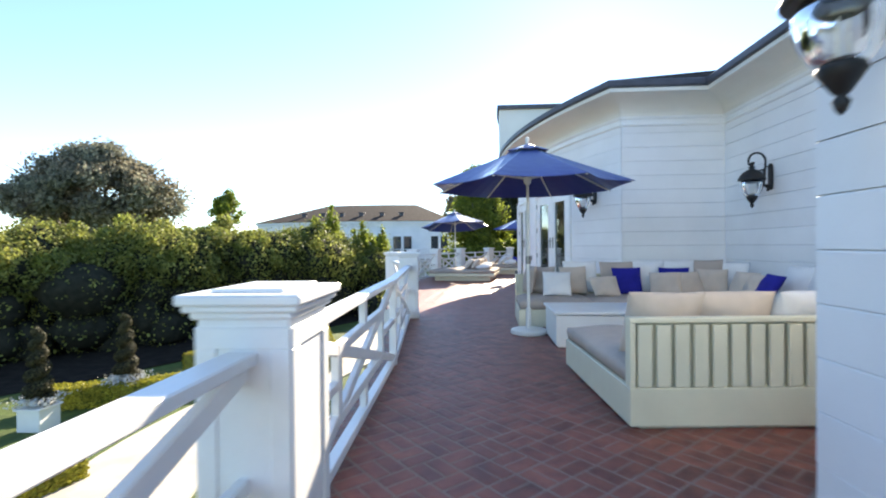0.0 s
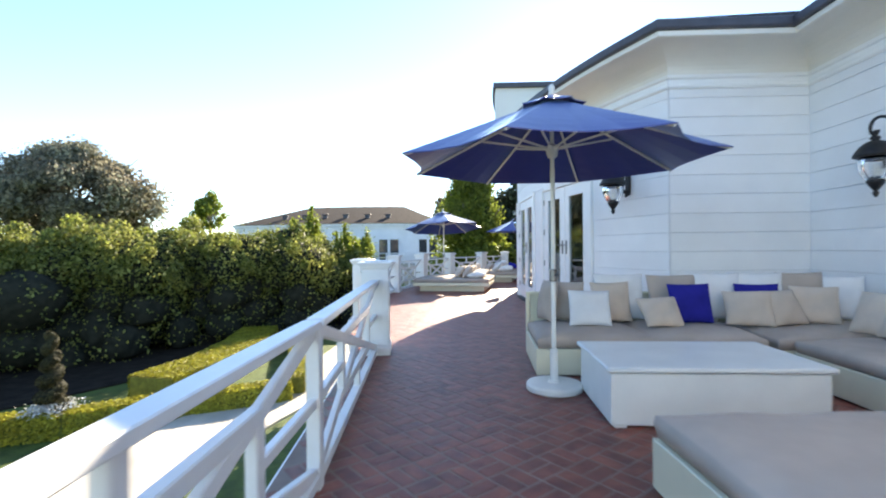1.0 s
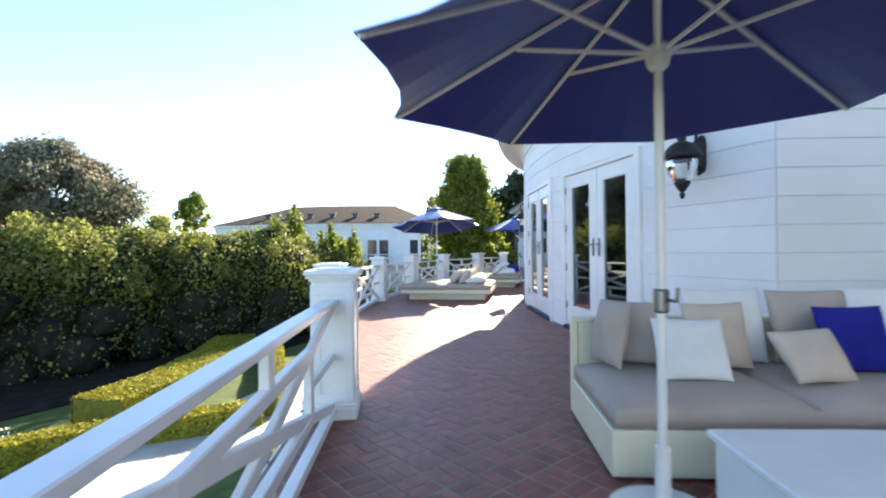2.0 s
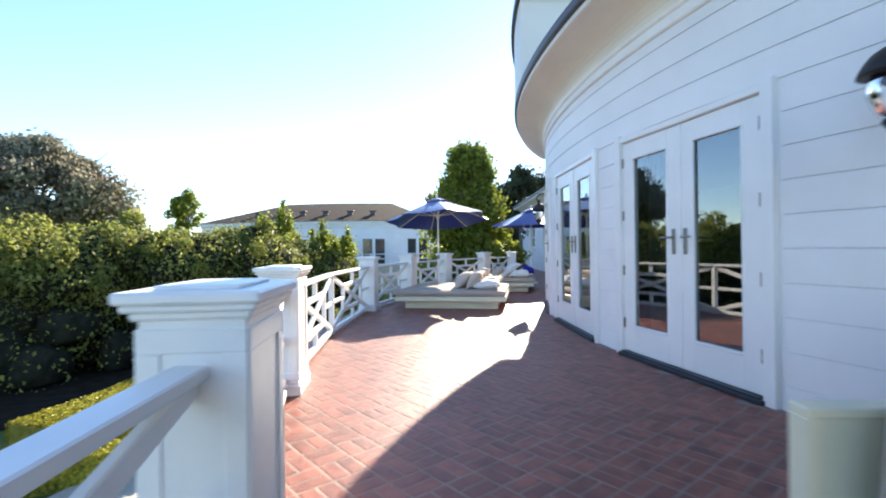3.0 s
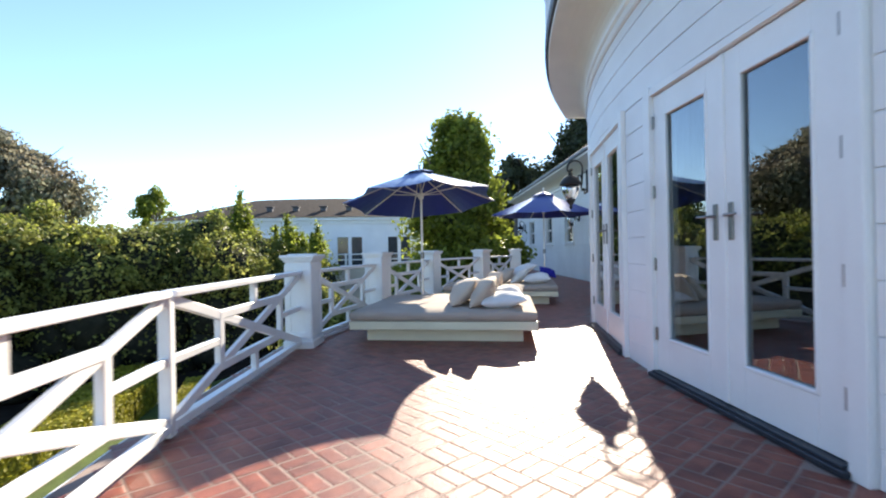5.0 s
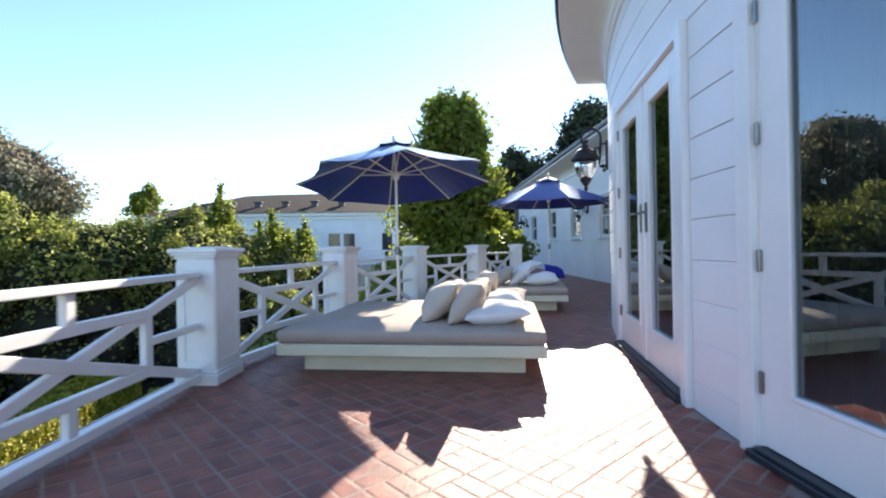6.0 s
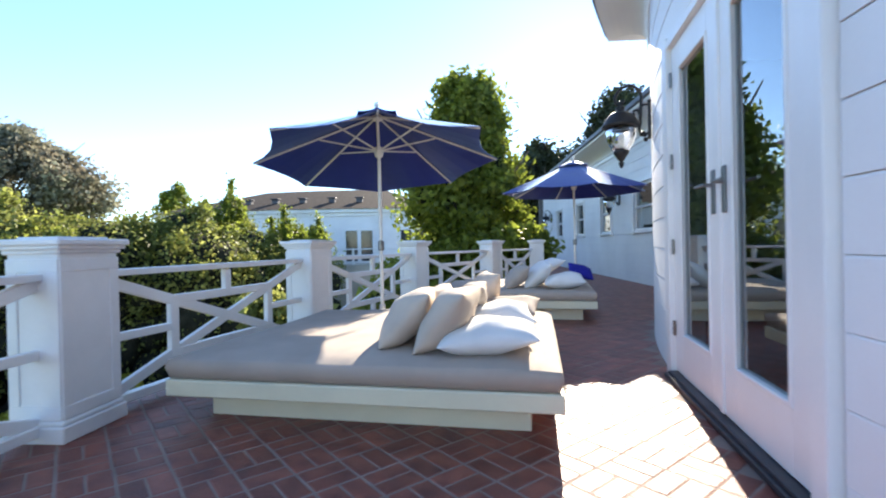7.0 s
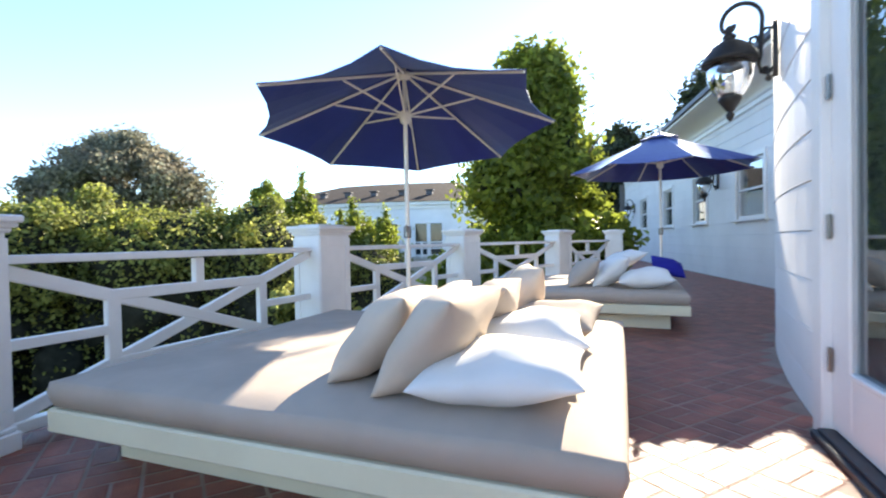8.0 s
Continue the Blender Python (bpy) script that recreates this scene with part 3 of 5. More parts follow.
def pillar():
    p = thing("railing_pillar", "white painted square railing pillar with a moulded cap, on the terrace edge", "pillar", "railing pillars")
    bm = bmesh.new()
    box(bm, (0, 0, 0.55), (PW, PL, 1.0), bevel=0.008)
    part("shaft", bm, RAIL, p)
    bm = bmesh.new()
    hw, hl = PW / 2 + 0.002, PL / 2 + 0.002
    for s in (-1, 1):
        for sz in (-1, 1):
            box(bm, (s * hw, 0, 0.56 + sz * 0.40), (0.014, PL, 0.07), bevel=0.003)
            box(bm, (0, s * hl, 0.56 + sz * 0.40), (PW, 0.014, 0.07), bevel=0.003)
        for k in (-1, 1):
            box(bm, (s * hw, k * (PL / 2 - 0.033), 0.56), (0.014, 0.065, 0.73), bevel=0.003)
            box(bm, (k * (PW / 2 - 0.033), s * hl, 0.56), (0.065, 0.014, 0.73), bevel=0.003)
    part("panel_moulding", bm, RAIL, p)
    bm = bmesh.new()
    box(bm, (0, 0, 0.045), (PW + 0.05, PL + 0.05, 0.09), bevel=0.006)
    box(bm, (0, 0, 0.105), (PW + 0.03, PL + 0.03, 0.03), bevel=0.012)
    part("plinth", bm, RAIL, p)
    bm = bmesh.new()
    box(bm, (0, 0, 1.035), (PW + 0.035, PL + 0.035, 0.03), bevel=0.01)
    box(bm, (0, 0, 1.057), (PW + 0.07, PL + 0.07, 0.024), bevel=0.01)
    box(bm, (0, 0, 1.086), (PW + 0.10, PL + 0.10, 0.036), bevel=0.008)
    box(bm, (0, 0, 1.11), (PW - 0.06, PL - 0.06, 0.014), bevel=0.005)
    part("cap", bm, RAIL, p)
    return p


def heading(i):
    a_ = Vector(PILLARS[max(i - 1, 0)])
    b_ = Vector(PILLARS[min(i + 1, len(PILLARS) - 1)])
    d = b_ - a_
    return math.degrees(math.atan2(-d.x, d.y))


first = pillar()
for i, (x, y) in enumerate(PILLARS):
    m = pose(x, y, 0, 0, 0, heading(i)) @ Matrix.Diagonal((1, 1, 1.027 if i == 2 else 1, 1))
    if i == 0:
        first.matrix_basis = m
    else:
        copy_thing(first, m)

RAIL_TOP, RAIL_LOW = 0.915, 0.085


def railing(p, q):
    """One panel of the fretwork rail between two points: two rails, a large cross and a frame of bars round it."""
    p, q = Vector((*p, 0)), Vector((*q, 0))
    r = thing("railing", "white painted wooden fretwork railing with crossed bars, on the terrace edge", "railing", "railing panels")
    at = lambda u, z: p.lerp(q, u) + Vector((0, 0, z))
    H = RAIL_TOP - 0.05 - RAIL_LOW
    z_ = lambda v: RAIL_LOW + v * H
    def bar(name, a_, b_, w=0.042, h=0.07):
        bm = bmesh.new()
        beam(bm, a_, b_, w, h, 0.006)
        part(name, bm, RAIL, r)
    bar("top_rail", at(0, RAIL_TOP - 0.022), at(1, RAIL_TOP - 0.022), 0.105, 0.044)
    bar("bottom_rail", at(0, 0.07), at(1, 0.07), 0.07, 0.06)
    bar("diagonal", at(0, z_(0.99)), at(1, z_(0.01)), 0.046, 0.072)
    bar("diagonal", at(0, z_(0.01)), at(1, z_(0.99)), 0.040, 0.072)
    for u in (0.25, 0.75):
        bm = bmesh.new()
        beam(bm, at(u, z_(0.22)), at(u, z_(0.78)), 0.05, 0.075, 0.006, up=(q - p).normalized())
        part("upright", bm, RAIL, r)
    for v in (0.75, 0.25):
        bar("crossbar", at(0.24, z_(v)), at(0.76, z_(v)), 0.052, 0.066)
    for v0, v1 in ((0.76, 1.0), (0.0, 0.24)):
        bm = bmesh.new()
        beam(bm, at(0.5, z_(v0)), at(0.5, z_(v1)), 0.05, 0.07, 0.006, up=(q - p).normalized())
        part("stub_post", bm, RAIL, r)
    for u0, u1 in ((0, 0.25), (0.75, 1)):
        bar("side_bar", at(u0, z_(0.5)), at(u1, z_(0.5)), 0.044, 0.055)
    return r


def mid_post(x, y, turn):
    bm = bmesh.new()
    box(bm, (0, 0, 0.445), (0.075, 0.075, 0.87), bevel=0.006)
    ob = mesh_object("railing_post", bm, RAIL)
    ob.matrix_basis = pose(x, y, 0, 0, 0, turn)
    return tagged(ob, "slim white painted post in the middle of the railing", "post", "railing posts")


for i in range(len(PILLARS) - 1):
    stops = [PILLARS[i]] + ([MIDS[i]] if i in MIDS else []) + [PILLARS[i + 1]]
    for a_, b_ in zip(stops, stops[1:]):
        va, vb = Vector(a_), Vector(b_)
        d = (vb - va).normalized()
        ca = va + d * (0.19 if a_ in PILLARS else 0.03)
        cb = vb - d * (0.19 if b_ in PILLARS else 0.03)
        railing(tuple(ca), tuple(cb))
    if i in MIDS:
        mid_post(*MIDS[i], heading(i))


# ---------------------------------------------------------------- umbrellas
def umbrella(m, tilt=0.0, tilt_to=0.0, shade=1.42, raised_by=0.0):
    u = thing("patio_umbrella", "blue canvas patio umbrella with white pole and ribs, open", "umbrella", "patio umbrellas", m)
    EDGE, APEX = 2.06 + raised_by, 2.60 + raised_by
    swing = Matrix.Translation((0, 0, 2.0)) @ Matrix.Rotation(radians(tilt), 4, Vector((math.cos(tilt_to), math.sin(tilt_to), 0))) @ Matrix.Translation((0, 0, -2.0))
    n, rows = 8, 7
    def skin(r0, r1, z0, z1, sag, name, lift=0.0):
        bm = bmesh.new()
        layers = []
        for off in (0.0, -0.008):
            grid = []
            for j in range(rows + 1):
                f = j / rows
                ring = []
                for i in range(n * 4):
                    k = i % 4 / 4
                    t0 = 2 * math.pi * (i // 4) / n
                    t1 = 2 * math.pi * (i // 4 + 1) / n
                    r = r0 + (r1 - r0) * f
                    a_ = Vector((r * math.cos(t0), r * math.sin(t0)))
                    b_ = Vector((r * math.cos(t1), r * math.sin(t1)))
                    c = a_.lerp(b_, k)
                    dip = 4 * k * (1 - k)
                    c *= 1 - 0.075 * dip * f * f
                    z = z0 + (z1 - z0) * (f ** 0.96) - sag * dip * f + off
                    ring.append(bm.verts.new(swing @ Vector((c.x, c.y, z))))
                grid.append(ring)
            layers.append(grid)
        N = n * 4
        for g, flip in ((layers[0], False), (layers[1], True)):
            for j in range(rows):
                for i in range(N):
                    q = (g[j][i], g[j + 1][i], g[j + 1][(i + 1) % N], g[j][(i + 1) % N])
                    bm.faces.new(q[::-1] if flip else q)
        for j in (0, rows):
            for i in range(N):
                bm.faces.new((layers[0][j][i], layers[1][j][i], layers[1][j][(i + 1) % N], layers[0][j][(i + 1) % N]))
        bmesh.ops.recalc_face_normals(bm, faces=bm.faces[:])
        return part(name, bm, CANVAS, u)
    canopy = skin(0.10, shade, APEX, EDGE, 0.02, "canopy")
    skin(0.02, 0.30, APEX + 0.065, APEX - 0.035, 0.006, "vent_cap")
    for i in range(n):
        t = 2 * math.pi * i / n
        d = Vector((math.cos(t), math.sin(t), 0))
        rib0, rib1 = d * 0.05 + Vector((0, 0, APEX - 0.03)), d * (shade - 0.015) + Vector((0, 0, EDGE - 0.014))
        bm = bmesh.new()
        beam(bm, swing @ rib0, swing @ rib1, 0.018, 0.022, 0.003)
        rib = part("rib", bm, POLE, u)
        bm = bmesh.new()
        beam(bm, swing @ (d * 0.04 + Vector((0, 0, APEX - 0.42))), swing @ (rib0.lerp(rib1, 0.46) - Vector((0, 0, 0.015))), 0.014, 0.018, 0.002)
        part("strut", bm, POLE, rib)
    bm = bmesh.new()
    lathe(bm, [(0.022, APEX - 0.51), (0.045, APEX - 0.49), (0.055, APEX - 0.45), (0.055, APEX - 0.40), (0.03, APEX - 0.38)], 16, swing)
    part("slider", bm, POLE, u)
    bm = bmesh.new()
    lathe(bm, [(0.03, APEX - 0.07), (0.06, APEX - 0.05), (0.06, APEX - 0.01), (0.02, APEX + 0.01)], 16, swing)
    part("hub", bm, POLE, u, smooth=False)
    bm = bmesh.new()
    lathe(bm, [(0.012, APEX + 0.05), (0.03, APEX + 0.075), (0.022, APEX + 0.10), (0.033, APEX + 0.125), (0.02, APEX + 0.155), (0.003, APEX + 0.165)], 14, swing)
    part("finial", bm, POLE, u, smooth=True)
    bm = bmesh.new()
    tube(bm, [swing @ Vector((0, 0, 2.0)), swing @ Vector((0, 0, APEX + 0.06))], 0.019, 12)
    lathe(bm, [(0.021, 0.04), (0.021, 1.99), (0.017, 2.01)], 14)
    part("pole", bm, POLE, u)
    bm = bmesh.new()
    lathe(bm, [(0.236, 0.0), (0.25, 0.012), (0.25, 0.05), (0.238, 0.066), (0.06, 0.075), (0.05, 0.085), (0.036, 0.09), (0.034, 0.36), (0.022, 0.37)], 40)
    part("base", bm, POLE, u)
    bm = bmesh.new()
    lathe(bm, [(0.03, 0.98), (0.036, 0.99), (0.036, 1.08), (0.03, 1.09)], 12)
    tube(bm, [(0.0, -0.03, 1.04), (0.0, -0.09, 1.04), (0.0, -0.095, 1.1)], 0.009, 6)
    part("crank", bm, STEEL, u)
    return u


umbrella(pose(1.235, 6.09, 0, 0, 0, 22), shade=1.40)
umbrella(pose(-0.22, 18.45, 0, 0, 0, 10), tilt=-8, tilt_to=0.15, shade=1.39, raised_by=-0.05)
umbrella(pose(2.88, 22.25, 0, 0, 0, 3), shade=1.39, raised_by=-0.06)


# ---------------------------------------------------------------- wall lanterns
def lantern(m):
    """Local y points away from the wall, z up, origin on the wall behind the arm's middle."""
    l = thing("wall_lantern", "black cast iron wall lantern with clear glass and a scroll arm", "lantern", "wall lanterns", m)
    bm = bmesh.new()
    prof = [(0.055 * math.cos(t) * (1 - 0.15 * math.cos(2 * t)), 0.20 * math.sin(t)) for t in [2 * math.pi * i / 24 for i in range(24)]]
    front = [bm.verts.new((x * 0.8, 0.035, z)) for x, z in prof]
    back = [bm.verts.new((x, 0.0, z)) for x, z in prof]
    for i in range(24):
        bm.faces.new((back[i], back[(i + 1) % 24], front[(i + 1) % 24], front[i]))
    bm.faces.new(front)
    bm.faces.new(back[::-1])
    bmesh.ops.recalc_face_normals(bm, faces=bm.faces[:])
    part("backplate", bm, IRON, l)
    bm = bmesh.new()
    # an S-shaped bracket off the plate, and a crook that rises from it over the lamp
    tube(bm, [(0, 0.03, -0.13), (0, 0.06, -0.165), (0, 0.10, -0.15), (0, 0.115, -0.09), (0, 0.10, -0.02), (0, 0.105, 0.06), (0, 0.13, 0.11), (0, 0.165, 0.10), (0, 0.165, 0.065), (0, 0.145, 0.06)], 0.014, 8)
    tube(bm, [(0, 0.03, 0.15), (0, 0.07, 0.155), (0, 0.105, 0.12), (0, 0.108, 0.08)], 0.011, 8)
    for c_ in ((0, 0.055, -0.20), (0, 0.075, -0.135)):
        lathe(bm, [(0.004, -0.024), (0.018, -0.016), (0.024, 0.0), (0.018, 0.016), (0.004, 0.024)], 10, Matrix.Translation(c_))
    crook = [Vector((0, 0.10, 0.02)), Vector((0, 0.095, 0.12))]
    crook += [Vector((0, 0.215 - 0.125 * math.cos(t), 0.235 + 0.13 * math.sin(t))) for t in [math.pi * i / 12 for i in range(13)]]
    crook += [Vector((0, 0.30 + 0.04 * math.cos(t), 0.225 - 0.05 * math.sin(t))) for t in [math.pi * i / 8 for i in range(1, 9)]]
    tube(bm, crook, 0.016, 8)
    part("scroll_arm", bm, IRON, l)
    T = Matrix.Translation((0, 0.29, 0))
    bm = bmesh.new()
    lathe(bm, [(0.006, 0.225), (0.020, 0.215), (0.030, 0.195), (0.018, 0.175), (0.022, 0.165), (0.044, 0.15), (0.046, 0.135), (0.028, 0.12), (0.075, 0.10), (0.125, 0.065), (0.158, 0.02), (0.185, -0.03), (0.188, -0.048), (0.17, -0.056), (0.14, -0.05)], 28, T)
    part("cap", bm, IRON, l, smooth=True)
    bm = bmesh.new()
    lathe(bm, [(0.128, -0.055), (0.148, -0.09), (0.146, -0.15), (0.125, -0.22), (0.095, -0.275), (0.066, -0.305)], 28, T)
    part("glass_body", bm, CLEAR, l, smooth=True)
    bm = bmesh.new()
    lathe(bm, [(0.05, -0.288), (0.076, -0.298), (0.08, -0.315), (0.058, -0.35), (0.028, -0.395), (0.016, -0.405), (0.03, -0.425), (0.02, -0.455), (0.004, -0.475)], 20, T)
    part("bottom_finial", bm, IRON, l, smooth=True)
    for k in range(3):
        t = 2 * math.pi * k / 3
        bm = bmesh.new()
        lathe(bm, [(0.013, -0.30), (0.013, -0.19), (0.015, -0.188), (0.005, -0.18), (0.012, -0.16), (0.003, -0.12)], 10, T @ Matrix.Translation((0.032 * math.cos(t), 0.032 * math.sin(t), 0)))
        part("candle", bm, POLE, l)
    return l


def wall_spot(y, z):
    p, t, o = bow_frame(y)
    return at_wall(p + o * 0.02 + Vector((0, 0, z)), t, o)


lamp = lantern(wall_spot(8.83, 2.237))
SIDE = lambda x, y, z: at_wall(Vector((x - 0.02, y, z)), Vector((0, 1, 0)), Vector((-1, 0, 0)))
copy_thing(lamp, wall_spot(17.95, 2.257))
copy_thing(lamp, SIDE(XW, 6.85, 2.25))
copy_thing(lamp, SIDE(XN, 1.25, 2.19))
copy_thing(lamp, SIDE(XW, 26.0, 2.22))
copy_thing(lamp, SIDE(XW, 35.6, 2.22))


# ---------------------------------------------------------------- pillows
MESHES = {}


def pillow(m, mat, w=0.5, h=0.5, thick=0.17, label="", seed=1):
    key = (mat.name, round(w, 2), round(h, 2), round(thick, 2), seed)
    if key not in MESHES:
        bm = bmesh.new()
        pillow_mesh(bm, w, h, thick, seed)
        me = bpy.data.meshes.new("pillow")
        bm.to_mesh(me)
        bm.free()
        me.materials.append(mat)
        for p in me.polygons:
            p.use_smooth = True
        MESHES[key] = me
    ob = new("pillow", MESHES[key])
    ob.matrix_basis = m
    tint = {TAUPE.name: "taupe canvas", SAND.name: "sand coloured canvas", LINEN.name: "white linen", ROYAL.name: "royal blue"}[mat.name]
    return tagged(ob, label or tint + " scatter pillow on the outdoor cushions", "pillow", "scatter pillows")


# ---------------------------------------------------------------- daybeds
def daybed(m):
    d = thing("daybed", "square outdoor daybed with a thick taupe mattress on a cream plinth", "daybed", "daybeds", m)
    bm = bmesh.new()
    box(bm, (0, 0.05, 0.0825), (1.96, 1.88, 0.165), bevel=0.006)
    part("plinth", bm, CREAM, d)
    bm = bmesh.new()
    box(bm, (0, 0, 0.215), (2.30, 2.16, 0.10), bevel=0.008)
    part("platform", bm, CREAM, d)
    bm = bmesh.new()
    cushion_block(bm, 2.28, 2.14, 0.14, crown=0.012, edge=0.035, seed=3)
    mat = part("mattress", bm, TAUPE, d, "taupe canvas mattress", smooth=True)
    mat.location = (0, 0, 0.266)
    return d


BED1 = pose(0.237, 16.71, 0, 0, 0, -9)
BED2 = pose(1.49, 20.42, 0, 0, 0, -11)
bed = daybed(BED1)
copy_thing(bed, BED2)
TOP = 0.412


def on_bed(b, x, y, z, rx=0, ry=0, rz=0):
    return b @ pose(x, y, TOP + z, 0, 0, 0) @ pose(0, 0, 0, rx, ry, rz)


# leaning in pairs on the first bed
for x, y, z, rx, ry, rz, mat, w, h, th, sd in (
        (0.21, -0.56, 0.165, 0, -46, 10, SAND, 0.44, 0.56, 0.24, 1), (0.49, -0.65, 0.17, 0, -48, -2, SAND, 0.45, 0.58, 0.25, 2),
        (0.74, -0.74, 0.085, 3, -4, 4, LINEN, 0.56, 0.46, 0.20, 3),
        (0.26, -0.10, 0.15, 0, -42, 14, SAND, 0.44, 0.52, 0.24, 4), (0.50, -0.10, 0.165, 0, -46, 4, TAUPE, 0.44, 0.52, 0.24, 5),
        (0.72, -0.26, 0.10, 4, -8, 8, LINEN, 0.54, 0.46, 0.22, 6), (0.77, 0.16, 0.10, 8, -8, -6, TAUPE, 0.52, 0.44, 0.21, 7),
        (0.56, 0.46, 0.18, 0, -62, 20, SAND, 0.44, 0.42, 0.23, 8)):
    pillow(on_bed(BED1, x, y, z, rx, ry, rz), mat, w, h, th, seed=sd)
for x, y, z, rx, ry, rz, mat, w, h, th, sd in (
        (0.10, -0.62, 0.15, 0, -42, 8, TAUPE, 0.44, 0.54, 0.23, 1), (0.40, -0.56, 0.16, 0, -40, 0, LINEN, 0.48, 0.56, 0.23, 3),
        (0.74, -0.74, 0.10, 6, -6, 4, LINEN, 0.54, 0.44, 0.21, 6), (0.98, -0.42, 0.20, 26, 14, 10, ROYAL, 0.34, 0.34, 0.15, 2),
        (0.45, -0.05, 0.24, 0, -24, 20, LINEN, 0.60, 0.5, 0.19, 4)):
    pillow(on_bed(BED2, x, y, z, rx, ry, rz), mat, w, h, th, seed=sd)


# ---------------------------------------------------------------- corner sofa and table
def sofa(name, m, w, d, seats, back=True, ends=(), label=""):
    """A deep bench on a boxed base: x along the back, y from the front (0) to the back (d)."""
    s = thing(name, label, "sofa", "corner sofa units", m)
    bm = bmesh.new()
    box(bm, (w / 2, d / 2, 0.15), (w, d, 0.26), bevel=0.006)
    box(bm, (w / 2, d / 2 + 0.03, 0.012), (w - 0.14, d - 0.12, 0.024), bevel=0.004)
    part("base", bm, CREAM, s)
    if back:
        bm = bmesh.new()
        box(bm, (w / 2, d - 0.045, 0.735), (w, 0.09, 0.035), bevel=0.006)
        box(bm, (w / 2, d - 0.065, 0.50), (w - 0.09, 0.012, 0.44), bevel=0.003)
        for x in (0.02, w - 0.02):
            box(bm, (x, d - 0.045, 0.5), (0.04, 0.085, 0.44), bevel=0.004)
        part("back_frame", bm, CREAM, s)
        k = int((w - 0.08) / 0.118)
        for i in range(k):
            bm = bmesh.new()
            x = 0.04 + (w - 0.08) * (i + 0.5) / k
            box(bm, (x, d - 0.012, 0.495), (0.095, 0.022, 0.42), bevel=0.004)
            part("back_slat", bm, CREAM, s)
    for i in range(seats):
        bm = bmesh.new()
        cw = (w - 0.03) / seats
        cushion_block(bm, cw - 0.008, d - (0.10 if back else 0.02), 0.15, crown=0.02, edge=0.045, seed=i + 5)
        c = part("seat_cushion", bm, TAUPE, s, "taupe canvas seat cushion", smooth=True)
        c.location = (0.015 + cw * (i + 0.5), (d - (0.10 if back else 0.02)) / 2 + 0.004, 0.281)
    return s


# the near unit turns its slatted back to the passage; its own front faces the table
NEAR = pose(3.12, 4.43, 0, 0, 0, 0) @ pose(0, 0, 0, 0, 0, 183.2)
sofa("sofa", NEAR, 1.72, 1.68, 1, label="cream slatted outdoor sofa unit with taupe cushions beside the walkway")
sofa("sofa", pose(4.86, 4.60, 0, 0, 0, 183.2), 1.66, 1.68, 1, label="cream slatted outdoor sofa unit with taupe cushions beside its twin")
FAR = pose(1.14, 6.50, 0, 0, 0, -2.5)
sofa("sofa", FAR, 2.20, 1.10, 2, label="cream outdoor sofa with taupe cushions along the white wall")
CORNER = pose(3.40, 6.39, 0, 0, 0, -1)
sofa("sofa", CORNER, 1.50, 1.12, 1, label="cream outdoor corner sofa unit with a taupe cushion")
SIDE_ = pose(3.52, 6.34, 0, 0, 0, -90)
sofa("sofa", SIDE_, 1.60, 1.38, 1, label="cream outdoor sofa unit with a taupe cushion along the recess wall")

table = thing("low_table", "low pale painted box table with an overhanging top", "table", m=pose(2.215, 5.62, 0, 0, 0, -1.2))
bm = bmesh.new(); box(bm, (0, 0, 0.205), (1.50, 0.91, 0.37), bevel=0.006); part("body", bm, TABLE, table)
bm = bmesh.new(); box(bm, (0, 0, 0.418), (1.56, 0.96, 0.036), bevel=0.008); part("tabletop", bm, TABLE, table)
for sx in (-1, 1):
    for sy in (-1, 1):
        bm = bmesh.new(); box(bm, (sx * 0.68, sy * 0.41, 0.01), (0.09, 0.07, 0.02), bevel=0.003); part("foot", bm, TABLE, table)

SEAT = 0.44
# back cushions and scatter pillows along the far unit
def lean(x, y, mat, w=0.5, h=0.5, th=0.17, back=22, turn=0, seed=1, low=0.0, base=FAR):
    z = SEAT + h / 2 * math.cos(radians(back)) - low + 0.01
    pillow(base @ pose(x, y, z, 0, 0, turn) @ pose(0, 0, 0, 90 - back, 0, 0), mat, w, h, th, seed=seed)


for x, y, mat, w, h, back, turn, sd in (
        (0.22, 0.78, TAUPE, 0.34, 0.46, 10, -70, 1), (0.42, 0.86, TAUPE, 0.44, 0.46, 18, -20, 2),
        (0.62, 0.44, LINEN, 0.44, 0.40, 24, -4, 3), (0.92, 0.72, SAND, 0.44, 0.46, 18, 6, 4), (1.06, 0.90, LINEN, 0.56, 0.54, 14, 0, 5),
        (1.36, 0.44, SAND, 0.44, 0.36, 38, 12, 6), (1.74, 0.62, ROYAL, 0.46, 0.44, 16, 4, 7), (1.66, 0.90, TAUPE, 0.56, 0.52, 12, 0, 8),
        (2.14, 0.90, LINEN, 0.56, 0.54, 12, 0, 9), (2.28, 0.50, SAND, 0.46, 0.40, 30, -16, 10), (2.66, 0.54, SAND, 0.44, 0.40, 28, 18, 11),
        (2.60, 0.92, LINEN, 0.58, 0.54, 12, -4, 12), (2.50, 0.74, ROYAL, 0.46, 0.42, 10, -6, 13),
        (3.02, 0.62, SAND, 0.44, 0.42, 22, -24, 14), (3.10, 0.94, TAUPE, 0.56, 0.54, 12, 6, 15), (3.44, 0.92, LINEN, 0.52, 0.50, 14, -30, 16)):
    lean(x, y, mat, w, h, 0.17, back, turn, sd)
